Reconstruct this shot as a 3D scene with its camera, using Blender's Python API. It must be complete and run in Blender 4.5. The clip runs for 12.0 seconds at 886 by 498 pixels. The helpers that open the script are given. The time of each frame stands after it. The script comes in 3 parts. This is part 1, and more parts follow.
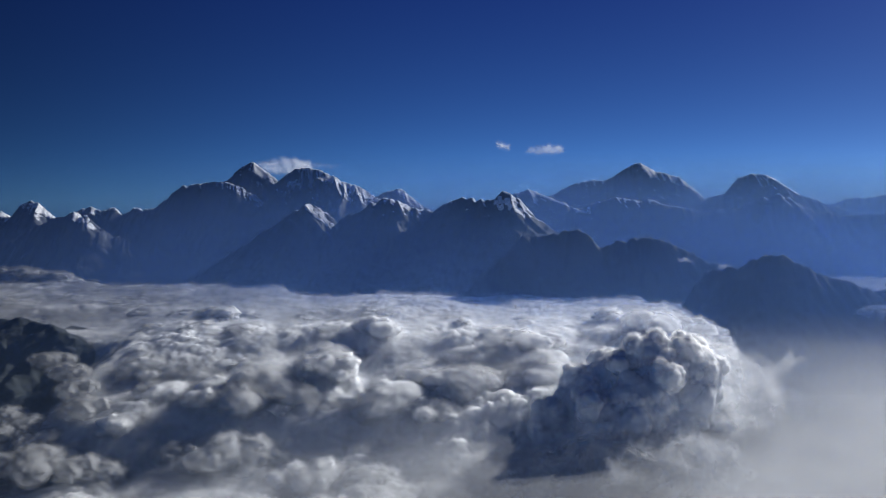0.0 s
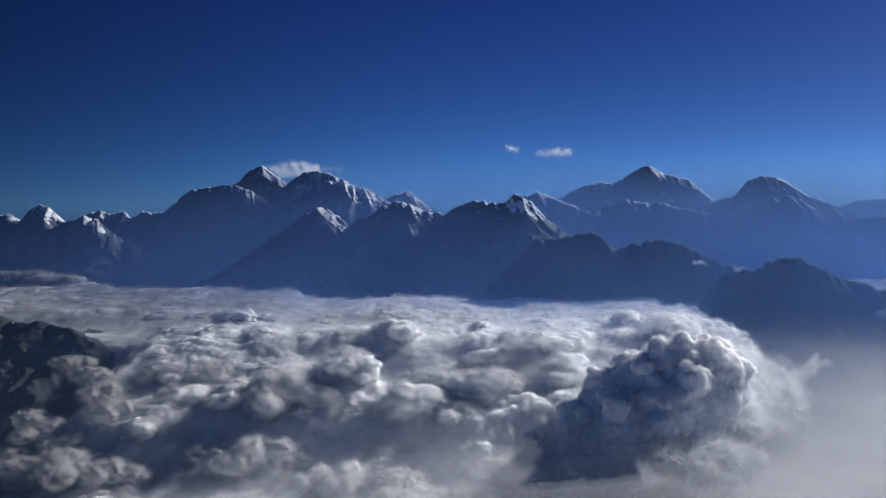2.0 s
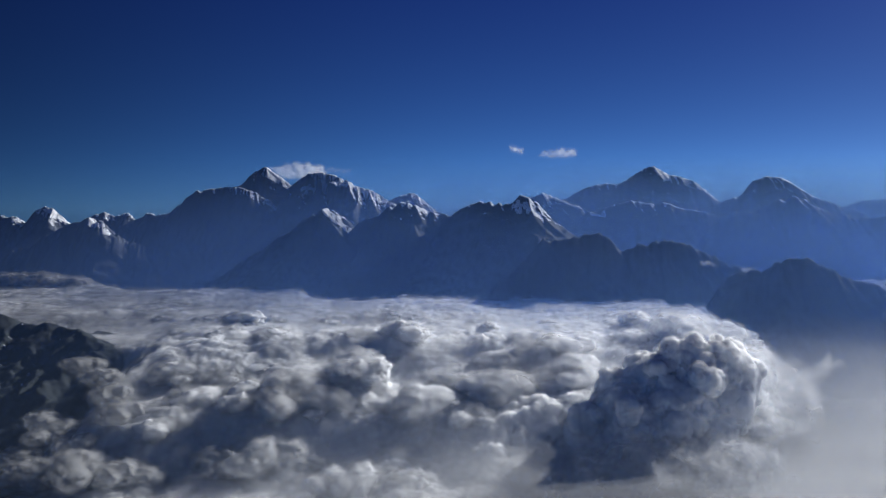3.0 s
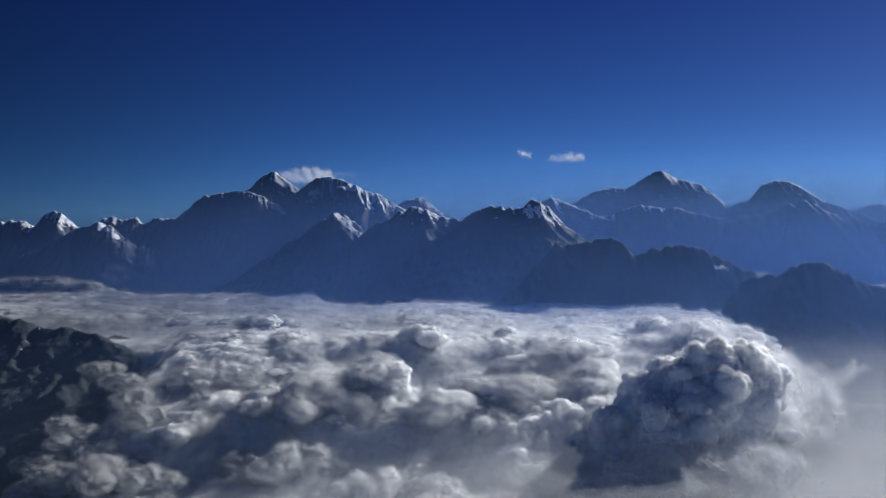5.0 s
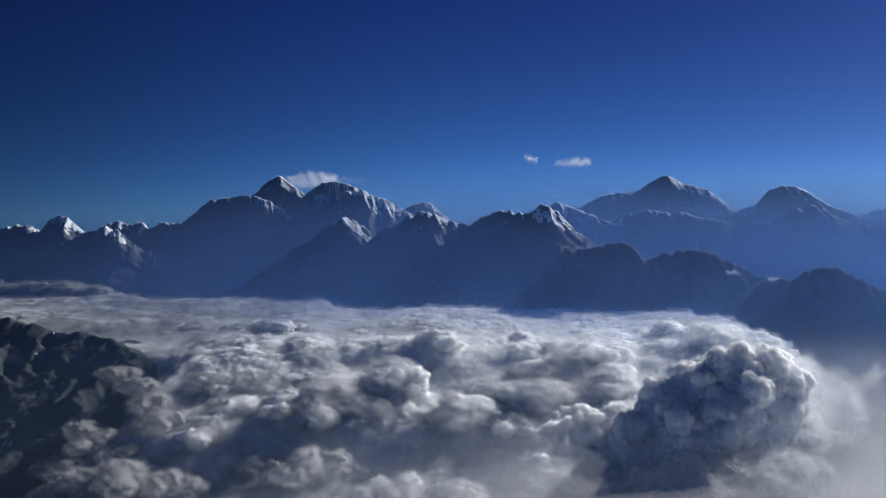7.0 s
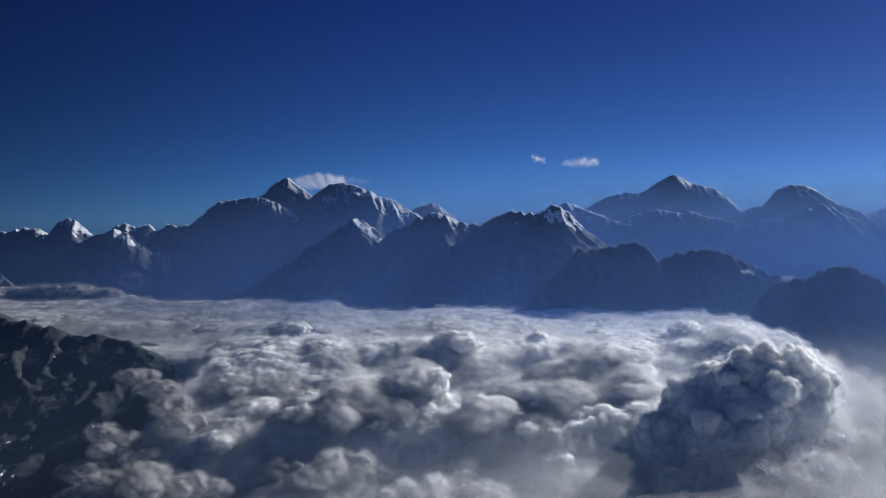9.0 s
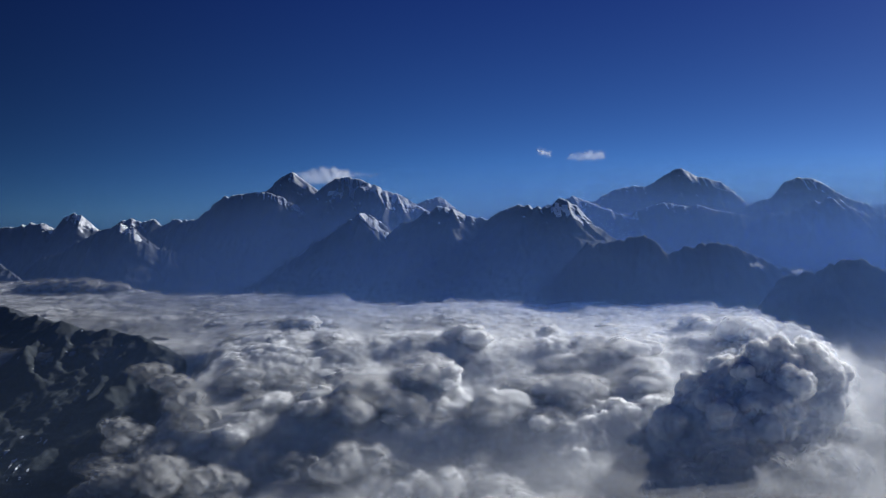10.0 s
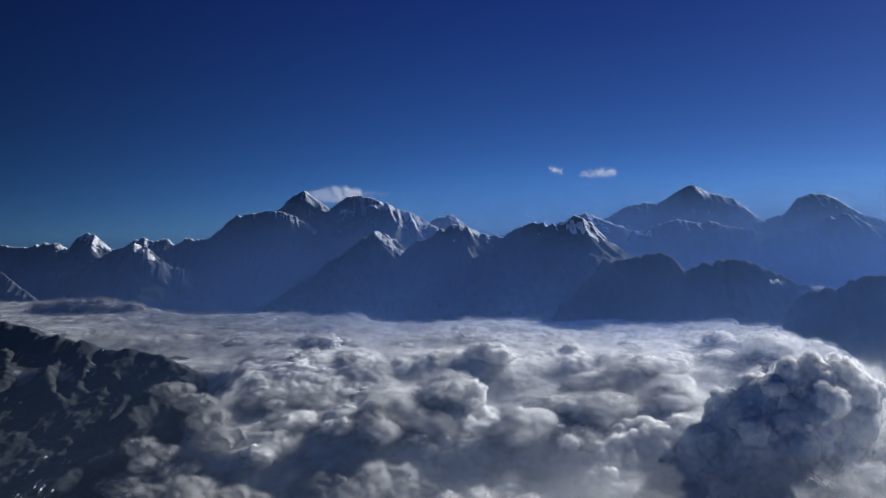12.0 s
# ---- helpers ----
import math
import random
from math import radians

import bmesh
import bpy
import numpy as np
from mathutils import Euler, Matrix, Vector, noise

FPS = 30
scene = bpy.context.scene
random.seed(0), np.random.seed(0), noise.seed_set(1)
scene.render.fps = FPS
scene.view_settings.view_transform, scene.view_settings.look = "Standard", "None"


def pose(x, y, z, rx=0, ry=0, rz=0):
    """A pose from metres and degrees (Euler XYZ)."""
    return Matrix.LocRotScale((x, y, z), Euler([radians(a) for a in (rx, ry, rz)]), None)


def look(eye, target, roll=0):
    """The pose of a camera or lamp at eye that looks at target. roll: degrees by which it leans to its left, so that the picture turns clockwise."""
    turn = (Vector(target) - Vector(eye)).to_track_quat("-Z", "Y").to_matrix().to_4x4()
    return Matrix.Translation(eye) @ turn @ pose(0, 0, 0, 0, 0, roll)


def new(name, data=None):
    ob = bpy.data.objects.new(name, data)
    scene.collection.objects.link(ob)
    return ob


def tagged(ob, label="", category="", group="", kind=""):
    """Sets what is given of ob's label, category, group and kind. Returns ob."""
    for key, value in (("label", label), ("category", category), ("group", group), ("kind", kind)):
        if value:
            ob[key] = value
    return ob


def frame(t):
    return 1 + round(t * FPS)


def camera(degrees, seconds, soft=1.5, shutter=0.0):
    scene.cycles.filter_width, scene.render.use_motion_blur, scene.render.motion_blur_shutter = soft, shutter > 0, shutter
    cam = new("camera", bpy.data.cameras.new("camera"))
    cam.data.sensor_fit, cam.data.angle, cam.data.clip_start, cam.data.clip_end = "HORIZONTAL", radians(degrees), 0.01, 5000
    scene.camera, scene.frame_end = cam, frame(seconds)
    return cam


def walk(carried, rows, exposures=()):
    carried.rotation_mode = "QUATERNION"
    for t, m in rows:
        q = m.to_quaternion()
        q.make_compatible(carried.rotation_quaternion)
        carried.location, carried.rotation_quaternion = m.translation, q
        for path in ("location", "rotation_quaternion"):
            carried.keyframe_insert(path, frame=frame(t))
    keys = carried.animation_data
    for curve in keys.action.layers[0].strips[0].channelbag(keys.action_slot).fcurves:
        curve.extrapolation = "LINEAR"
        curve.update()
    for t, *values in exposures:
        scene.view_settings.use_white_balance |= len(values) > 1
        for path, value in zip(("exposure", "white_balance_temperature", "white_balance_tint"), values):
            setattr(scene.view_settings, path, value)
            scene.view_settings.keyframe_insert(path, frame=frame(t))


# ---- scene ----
# A tenth of true scale: the far range stands 3.4 km off, the eye 400 m over the valley floor.
scene.cycles.max_bounces, scene.cycles.diffuse_bounces, scene.cycles.transparent_max_bounces = 14, 9, 72
cam = camera(64.6, 12.0, soft=1.1)
EYE = 400.0
ROWS = [
    (0.0, -0.000, -3.700, 0.000),
    (0.5, 0.123, -3.851, -0.046),
    (1.0, 0.176, -3.877, -0.088),
    (1.5, 0.204, -3.817, 0.062),
    (2.0, 0.281, -3.459, 0.117),
    (2.5, 0.278, -3.419, 0.394),
    (3.0, 0.414, -3.365, 0.217),
    (5.0, 0.628, -3.011, 0.233),
    (5.5, 0.720, -2.865, 0.120),
    (6.0, 0.673, -2.773, 0.170),
    (6.5, 0.678, -2.612, 0.249),
    (7.0, 0.688, -2.630, 0.199),
    (9.0, 0.870, -2.557, 0.499),
    (9.5, 0.995, -3.111, 0.602),
    (10.0, 1.107, -3.037, 0.660),
    (10.5, 1.203, -2.202, 0.664),
    (11.0, 1.141, -1.951, 0.980),
    (11.5, 1.416, -1.245, 0.981),
    (12.0, 1.632, -1.564, 0.951),
]
# A level flight, 12.5 m each second.
walk(cam, [(t, pose(-12.5 * t, 0.42 * t, EYE, 90 + pitch, roll, yaw)) for t, yaw, pitch, roll in ROWS],
     exposures=[(0.0, 0.60, 5650, 9), (12.0, 0.60, 5650, 9)])

# ---- light ----
SUN_AZIMUTH, SUN_HEIGHT = 46.0, 24.5  # degrees east of +y, degrees over the horizon
sun_way = Vector((math.sin(radians(SUN_AZIMUTH)) * math.cos(radians(SUN_HEIGHT)),
                  math.cos(radians(SUN_AZIMUTH)) * math.cos(radians(SUN_HEIGHT)), math.sin(radians(SUN_HEIGHT))))
sun = new("sun", bpy.data.lights.new("sun", "SUN"))
sun.data.energy, sun.data.angle, sun.data.color = 4.8, radians(0.5), (1.0, 0.925, 0.81)
sun.matrix_world = look(sun_way * 3000, (0, 0, 0))

world = bpy.data.worlds.new("sky")
scene.world = world
world.use_nodes = True
wn, wl = world.node_tree.nodes, world.node_tree.links
wn.clear()
sky = wn.new("ShaderNodeTexSky")
sky.sky_type, sky.sun_disc = "NISHITA", False
sky.sun_elevation, sky.sun_rotation = radians(SUN_HEIGHT), radians(SUN_AZIMUTH)
sky.altitude, sky.air_density, sky.dust_density, sky.ozone_density = 2500, 0.3, 0.4, 8.6
back = wn.new("ShaderNodeBackground")
back.inputs["Strength"].default_value = 0.046
out = wn.new("ShaderNodeOutputWorld")
# the sky is deepest at a right angle to the sun
w_way, w_dot, w_deep, w_mix = wn.new("ShaderNodeTexCoord"), wn.new("ShaderNodeVectorMath"), wn.new("ShaderNodeMapRange"), wn.new("ShaderNodeMix")
w_dot.operation, w_deep.interpolation_type = "DOT_PRODUCT", "SMOOTHSTEP"
w_dot.inputs[1].default_value = sun_way
wl.new(w_way.outputs["Generated"], w_dot.inputs[0])
w_side = wn.new("ShaderNodeMath")
w_side.operation = "ABSOLUTE"
wl.new(w_dot.outputs["Value"], w_side.inputs[0])
wl.new(w_side.outputs[0], w_deep.inputs[0])
for n, v in zip((1, 2, 3, 4), (-0.12, 0.75, 0.26, 1.05)):
    w_deep.inputs[n].default_value = v
w_mix.data_type, w_mix.blend_type = "RGBA", "MULTIPLY"
w_mix.inputs[0].default_value = 1.0
wl.new(sky.outputs[0], w_mix.inputs[6])
# and towards the zenith, paler and greener at the horizon
w_split, w_high, w_both = wn.new("ShaderNodeSeparateXYZ"), wn.new("ShaderNodeValToRGB"), wn.new("ShaderNodeMix")
wl.new(w_way.outputs["Generated"], w_split.inputs[0])
wl.new(w_split.outputs[2], w_high.inputs[0])
w_high.color_ramp.elements[0].position, w_high.color_ramp.elements[0].color = 0.02, (1.0, 1.0, 0.84, 1)
w_high.color_ramp.elements[1].position, w_high.color_ramp.elements[1].color = 0.32, (0.58, 0.55, 0.87, 1)
w_both.data_type, w_both.blend_type = "RGBA", "MULTIPLY"
w_both.inputs[0].default_value = 1.0
wl.new(w_high.outputs[0], w_both.inputs[6])
wl.new(w_deep.outputs[0], w_both.inputs[7])
wl.new(w_both.outputs[2], w_mix.inputs[7])
wl.new(w_mix.outputs[2], back.inputs[0])
wl.new(back.outputs[0], out.inputs[0])


# ---- noise on arrays ----
def chance(ix, iy, iz, seed):
    h = (ix.astype(np.int64) * 374761393 + iy.astype(np.int64) * 668265263 + iz.astype(np.int64) * 2147483647 + seed * 1274126177) & 0xFFFFFFFF
    h = ((h ^ (h >> 13)) * 1274126177) & 0xFFFFFFFF
    h = ((h ^ (h >> 16)) * 2246822519) & 0xFFFFFFFF
    return ((h ^ (h >> 15)) & 0xFFFFFF) / float(0x1000000)


def smooth_noise(x, y, z, seed):
    """Gradient noise from 0 to 1; flat places (z all alike) take two dimensions."""
    deep = np.ptp(z) > 1e-9
    ix, iy, iz = np.floor(x), np.floor(y), np.floor(z)
    fx, fy, fz = x - ix, y - iy, z - iz
    ux, uy, uz = (f * f * f * (f * (f * 6 - 15) + 10) for f in (fx, fy, fz))
    total = 0
    for a in (0, 1):
        for b in (0, 1):
            for c in ((0, 1) if deep else (0,)):
                spin = 2 * math.pi * chance(ix + a, iy + b, iz + c, seed)
                slope = np.cos(spin) * (fx - a) + np.sin(spin) * (fy - b)
                weight = (ux if a else 1 - ux) * (uy if b else 1 - uy)
                if deep:
                    lean = 2 * chance(ix + a, iy + b, iz + c, seed + 77) - 1
                    slope = slope * np.sqrt(1 - lean * lean) + lean * (fz - c)
                    weight = weight * (uz if c else 1 - uz)
                total = total + weight * slope
    return np.clip(0.5 + 0.72 * total, 0, 1)


def layered(x, y, z, size, octaves, seed, gain=0.5):
    """Layered noise, about -1 to 1."""
    total, amount, whole = 0, 1.0, 0.0
    for k in range(octaves):
        total = total + amount * (2 * smooth_noise(x / size, y / size, z / size, seed + k) - 1)
        whole += amount
        size, amount = size / 2.03, amount * gain
    return total / whole


def ridges(x, y, size, octaves, seed, gain=0.55):
    """Sharp-crested noise from 0 to 1."""
    total, amount, whole, flat = 0, 1.0, 0.0, np.zeros_like(x)
    for k in range(octaves):
        c, d = math.cos(1.1 * k + 0.6), math.sin(1.1 * k + 0.6)
        total = total + amount * (1 - np.abs(2 * smooth_noise((c * x - d * y) / size, (d * x + c * y) / size, flat, seed + k) - 1)) ** 1.5
        whole += amount
        size, amount = size / 2.1, amount * gain
    return total / whole


def puffs(x, y, z, size, seed):
    """Round heads packed against each other: 1 on a head's top, 0 in the creases."""
    px, py, pz = x / size, y / size, z / size
    ix, iy, iz = np.floor(px), np.floor(py), np.floor(pz)
    best = np.full(x.shape, 9.0)
    deep = (-1, 0, 1) if np.ptp(z) > 1e-6 else (0,)
    for a in (-1, 0, 1):
        for b in (-1, 0, 1):
            for c in deep:
                jx, jy, jz = ix + a, iy + b, iz + c
                dx, dy = jx + chance(jx, jy, jz, seed) - px, jy + chance(jx, jy, jz, seed + 1) - py
                dz = jz + chance(jx, jy, jz, seed + 2) - pz if len(deep) > 1 else 0
                best = np.minimum(best, dx * dx + dy * dy + dz * dz)
    return np.clip(1 - best / 0.9, 0, 1)


def ease(v, low, high):
    """0 below low, 1 above high, smooth between."""
    s = np.clip((v - low) / (high - low), 0, 1)
    return s * s * (3 - 2 * s)


# ---- mesh makers ----
def mesh_of(name, places, quads, material, smooth=True):
    data = bpy.data.meshes.new(name)
    data.vertices.add(len(places))
    data.vertices.foreach_set("co", np.asarray(places, dtype=np.float32).ravel())
    data.loops.add(quads.size)
    data.loops.foreach_set("vertex_index", quads.ravel().astype(np.int32))
    data.polygons.add(len(quads))
    data.polygons.foreach_set("loop_start", np.arange(0, quads.size, 4, dtype=np.int32))
    data.polygons.foreach_set("loop_total", np.full(len(quads), 4, dtype=np.int32))
    data.polygons.foreach_set("use_smooth", np.full(len(quads), smooth))
    data.materials.append(material)
    data.update(calc_edges=True)
    return data


def sheet_mesh(name, X, Y, Z, material, keep=None):
    """A mesh over a grid of places; keep: which corners may carry a face."""
    rows, columns = X.shape
    index = np.arange(rows * columns).reshape(rows, columns)
    quads = np.stack([index[:-1, :-1], index[:-1, 1:], index[1:, 1:], index[1:, :-1]], -1).reshape(-1, 4)
    places = np.stack([X, Y, Z], -1).reshape(-1, 3)
    if keep is not None:
        quads = quads[keep.ravel()[quads].any(1)]
        used = np.unique(quads)
        renumber = np.zeros(len(places), dtype=np.int64)
        renumber[used] = np.arange(len(used))
        places, quads = places[used], renumber[quads]
    return mesh_of(name, places, quads, material)


def part(name, data, parent, label=""):
    ob = new(name, data)
    ob.parent = parent
    return tagged(ob, label)


# ---- materials ----
def shader(name):
    m = bpy.data.materials.new(name)
    m.use_nodes = True
    return m, m.node_tree.nodes, m.node_tree.links, m.node_tree.nodes["Principled BSDF"]


def add(nodes, kind, **values):
    n = nodes.new(kind)
    for key, value in values.items():
        n.inputs[key.replace("_", " ")].default_value = value
    return n


def ramp(nodes, stops):
    n = nodes.new("ShaderNodeValToRGB")
    while len(n.color_ramp.elements) < len(stops):
        n.color_ramp.elements.new(0.5)
    for e, (at, colour) in zip(n.color_ramp.elements, stops):
        e.position, e.color = at, (*colour, 1) if len(colour) == 3 else colour
    return n


def arithmetic(nodes, links, operation, a, b):
    n = nodes.new("ShaderNodeMath")
    n.operation = operation
    for slot, v in zip(n.inputs, (a, b)):
        if isinstance(v, (int, float)):
            slot.default_value = v
        else:
            links.new(v, slot)
    return n.outputs[0]


def mountain_material(name, snow_line, snow_spread, rock_low, rock_high, forest=(0.13, 0.13, 0.12)):
    """Bare rock with forest low down, and snow that lies above snow_line and on gentler ground."""
    m, nodes, links, bsdf = shader(name)
    where = nodes.new("ShaderNodeNewGeometry")
    split = nodes.new("ShaderNodeSeparateXYZ")
    links.new(where.outputs["Position"], split.inputs[0])
    tilt = nodes.new("ShaderNodeSeparateXYZ")
    links.new(where.outputs["Normal"], tilt.inputs[0])
    broad = add(nodes, "ShaderNodeTexNoise", Scale=0.012, Detail=8.0, Roughness=0.65)
    fine = add(nodes, "ShaderNodeTexNoise", Scale=0.09, Detail=10.0, Roughness=0.7)
    for n in (broad, fine):
        links.new(where.outputs["Position"], n.inputs["Vector"])
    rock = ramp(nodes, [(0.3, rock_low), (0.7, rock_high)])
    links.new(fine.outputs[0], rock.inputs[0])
    # forest on the lower slopes
    low = arithmetic(nodes, links, "ADD", split.outputs[2], arithmetic(nodes, links, "MULTIPLY", broad.outputs[0], 120.0))
    treeline = nodes.new("ShaderNodeMapRange")
    treeline.inputs[1].default_value, treeline.inputs[2].default_value = 250, 320
    links.new(low, treeline.inputs[0])
    ground = nodes.new("ShaderNodeMix")
    ground.data_type = "RGBA"
    links.new(treeline.outputs[0], ground.inputs[0])
    ground.inputs[6].default_value = (*forest, 1)
    links.new(rock.outputs[0], ground.inputs[7])
    # snow: height, tilt and noise
    height = nodes.new("ShaderNodeMapRange")
    height.inputs[1].default_value, height.inputs[2].default_value = snow_line - snow_spread, snow_line + snow_spread
    links.new(split.outputs[2], height.inputs[0])
    gentle_sunward = arithmetic(nodes, links, "MULTIPLY", tilt.outputs[2], 1.5)
    # light and shade put into the cover: snow on sunward eastern sides, dark rock westwards
    gentle_sunward = arithmetic(nodes, links, "ADD", gentle_sunward, arithmetic(nodes, links, "MULTIPLY", tilt.outputs[0], 0.9))
    amount = arithmetic(nodes, links, "ADD", height.outputs[0], arithmetic(nodes, links, "ADD", gentle_sunward, arithmetic(nodes, links, "MULTIPLY", fine.outputs[0], 1.1)))
    amount = arithmetic(nodes, links, "ADD", amount, arithmetic(nodes, links, "MULTIPLY", broad.outputs[0], 0.9))
    edge = ramp(nodes, [(0.0, (0, 0, 0)), (1.0, (1, 1, 1))])
    cover = nodes.new("ShaderNodeMapRange")
    cover.inputs[1].default_value, cover.inputs[2].default_value = 2.92, 3.06
    links.new(amount, cover.inputs[0])
    links.new(cover.outputs[0], edge.inputs[0])
    colour = nodes.new("ShaderNodeMix")
    colour.data_type = "RGBA"
    links.new(edge.outputs[0], colour.inputs[0])
    links.new(ground.outputs[2], colour.inputs[6])
    colour.inputs[7].default_value = (0.82, 0.83, 0.85, 1)
    links.new(colour.outputs[2], bsdf.inputs["Base Color"])
    bsdf.inputs["Roughness"].default_value = 0.85
    bsdf.inputs["Specular IOR Level"].default_value = 0.2
    bump = add(nodes, "ShaderNodeBump", Strength=0.7, Distance=3.5)
    links.new(fine.outputs[0], bump.inputs["Height"])
    links.new(bump.outputs[0], bsdf.inputs["Normal"])
    return m


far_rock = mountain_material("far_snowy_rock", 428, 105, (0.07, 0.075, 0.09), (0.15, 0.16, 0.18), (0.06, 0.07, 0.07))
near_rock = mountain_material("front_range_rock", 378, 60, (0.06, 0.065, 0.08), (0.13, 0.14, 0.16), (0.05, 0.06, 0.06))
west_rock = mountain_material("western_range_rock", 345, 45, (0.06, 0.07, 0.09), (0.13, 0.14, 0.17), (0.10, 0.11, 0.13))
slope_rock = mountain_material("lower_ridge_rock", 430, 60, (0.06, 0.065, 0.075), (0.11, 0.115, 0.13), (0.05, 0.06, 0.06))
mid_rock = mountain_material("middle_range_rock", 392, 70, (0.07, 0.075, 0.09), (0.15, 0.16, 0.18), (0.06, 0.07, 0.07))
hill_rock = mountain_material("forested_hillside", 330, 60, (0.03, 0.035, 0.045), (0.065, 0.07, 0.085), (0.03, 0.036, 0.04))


def dimmer_west(nodes, links, position, colour):
    """Cloud colour carries the dimmer light westwards: grey there, white eastwards, with broad patches."""
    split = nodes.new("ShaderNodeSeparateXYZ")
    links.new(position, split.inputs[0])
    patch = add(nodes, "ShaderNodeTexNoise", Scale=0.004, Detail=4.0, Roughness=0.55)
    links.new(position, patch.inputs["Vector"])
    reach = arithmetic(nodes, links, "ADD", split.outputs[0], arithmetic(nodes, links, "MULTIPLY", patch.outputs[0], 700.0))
    dimming = nodes.new("ShaderNodeMapRange")
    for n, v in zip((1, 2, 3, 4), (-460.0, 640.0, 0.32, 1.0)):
        dimming.inputs[n].default_value = v
    links.new(reach, dimming.inputs[0])
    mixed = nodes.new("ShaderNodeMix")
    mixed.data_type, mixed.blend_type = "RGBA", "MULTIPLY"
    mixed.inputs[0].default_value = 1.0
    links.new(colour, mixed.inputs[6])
    links.new(dimming.outputs[0], mixed.inputs[7])
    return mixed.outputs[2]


def cloud_material(name, tint=(0.98, 0.98, 0.98), radius=9.0):
    m, nodes, links, bsdf = shader(name)
    where = nodes.new("ShaderNodeNewGeometry")
    grain = add(nodes, "ShaderNodeTexNoise", Scale=0.05, Detail=8.0, Roughness=0.6)
    links.new(where.outputs["Position"], grain.inputs["Vector"])
    colour = ramp(nodes, [(0.3, tuple(c * 0.96 for c in tint)), (0.7, tint)])
    links.new(grain.outputs[0], colour.inputs[0])
    links.new(dimmer_west(nodes, links, where.outputs["Position"], colour.outputs[0]), bsdf.inputs["Base Color"])
    bsdf.inputs["Roughness"].default_value = 1.0
    bsdf.inputs["Specular IOR Level"].default_value = 0.0
    bsdf.inputs["Subsurface Weight"].default_value = 1.0
    bsdf.inputs["Subsurface Radius"].default_value = (1.0, 1.0, 1.0)
    bsdf.inputs["Subsurface Scale"].default_value = radius
    bump = add(nodes, "ShaderNodeBump", Strength=0.35, Distance=2.5)
    links.new(grain.outputs[0], bump.inputs["Height"])
    links.new(bump.outputs[0], bsdf.inputs["Normal"])
    return m


cloud_white = cloud_material("cumulus_white", radius=60.0)

ground_mat, gn, gl, gb = shader("valley_forest")
g_where = gn.new("ShaderNodeNewGeometry")
g_noise = add(gn, "ShaderNodeTexNoise", Scale=0.02, Detail=9.0, Roughness=0.65)
gl.new(g_where.outputs["Position"], g_noise.inputs["Vector"])
g_ramp = ramp(gn, [(0.35, (0.025, 0.032, 0.025)), (0.7, (0.07, 0.07, 0.055))])
gl.new(g_noise.outputs[0], g_ramp.inputs[0])
gl.new(g_ramp.outputs[0], gb.inputs["Base Color"])
gb.inputs["Roughness"].default_value = 0.95


snow_mat, sn, sl, sb = shader("old_snow")
s_noise = add(sn, "ShaderNodeTexNoise", Scale=0.4, Detail=6.0, Roughness=0.6)
s_where = sn.new("ShaderNodeNewGeometry")
sl.new(s_where.outputs["Position"], s_noise.inputs["Vector"])
s_ramp = ramp(sn, [(0.3, (0.74, 0.76, 0.80)), (0.7, (0.88, 0.89, 0.91))])
sl.new(s_noise.outputs[0], s_ramp.inputs[0])
sl.new(s_ramp.outputs[0], sb.inputs["Base Color"])
sb.inputs["Roughness"].default_value = 0.8


# ---- ground ----
gx, gy = np.meshgrid(np.linspace(-4800, 4800, 161), np.linspace(-2400, 6600, 151))
gz = 14 * layered(gx, gy, gx * 0, 420, 4, 5)
tagged(new("ground", sheet_mesh("ground", gx, gy, gz, ground_mat)), "dark forested valley floor far below the clouds", "ground", kind="structure")


# ---- mountains ----
LAND = {}  # the ground of each massif, to lay things on


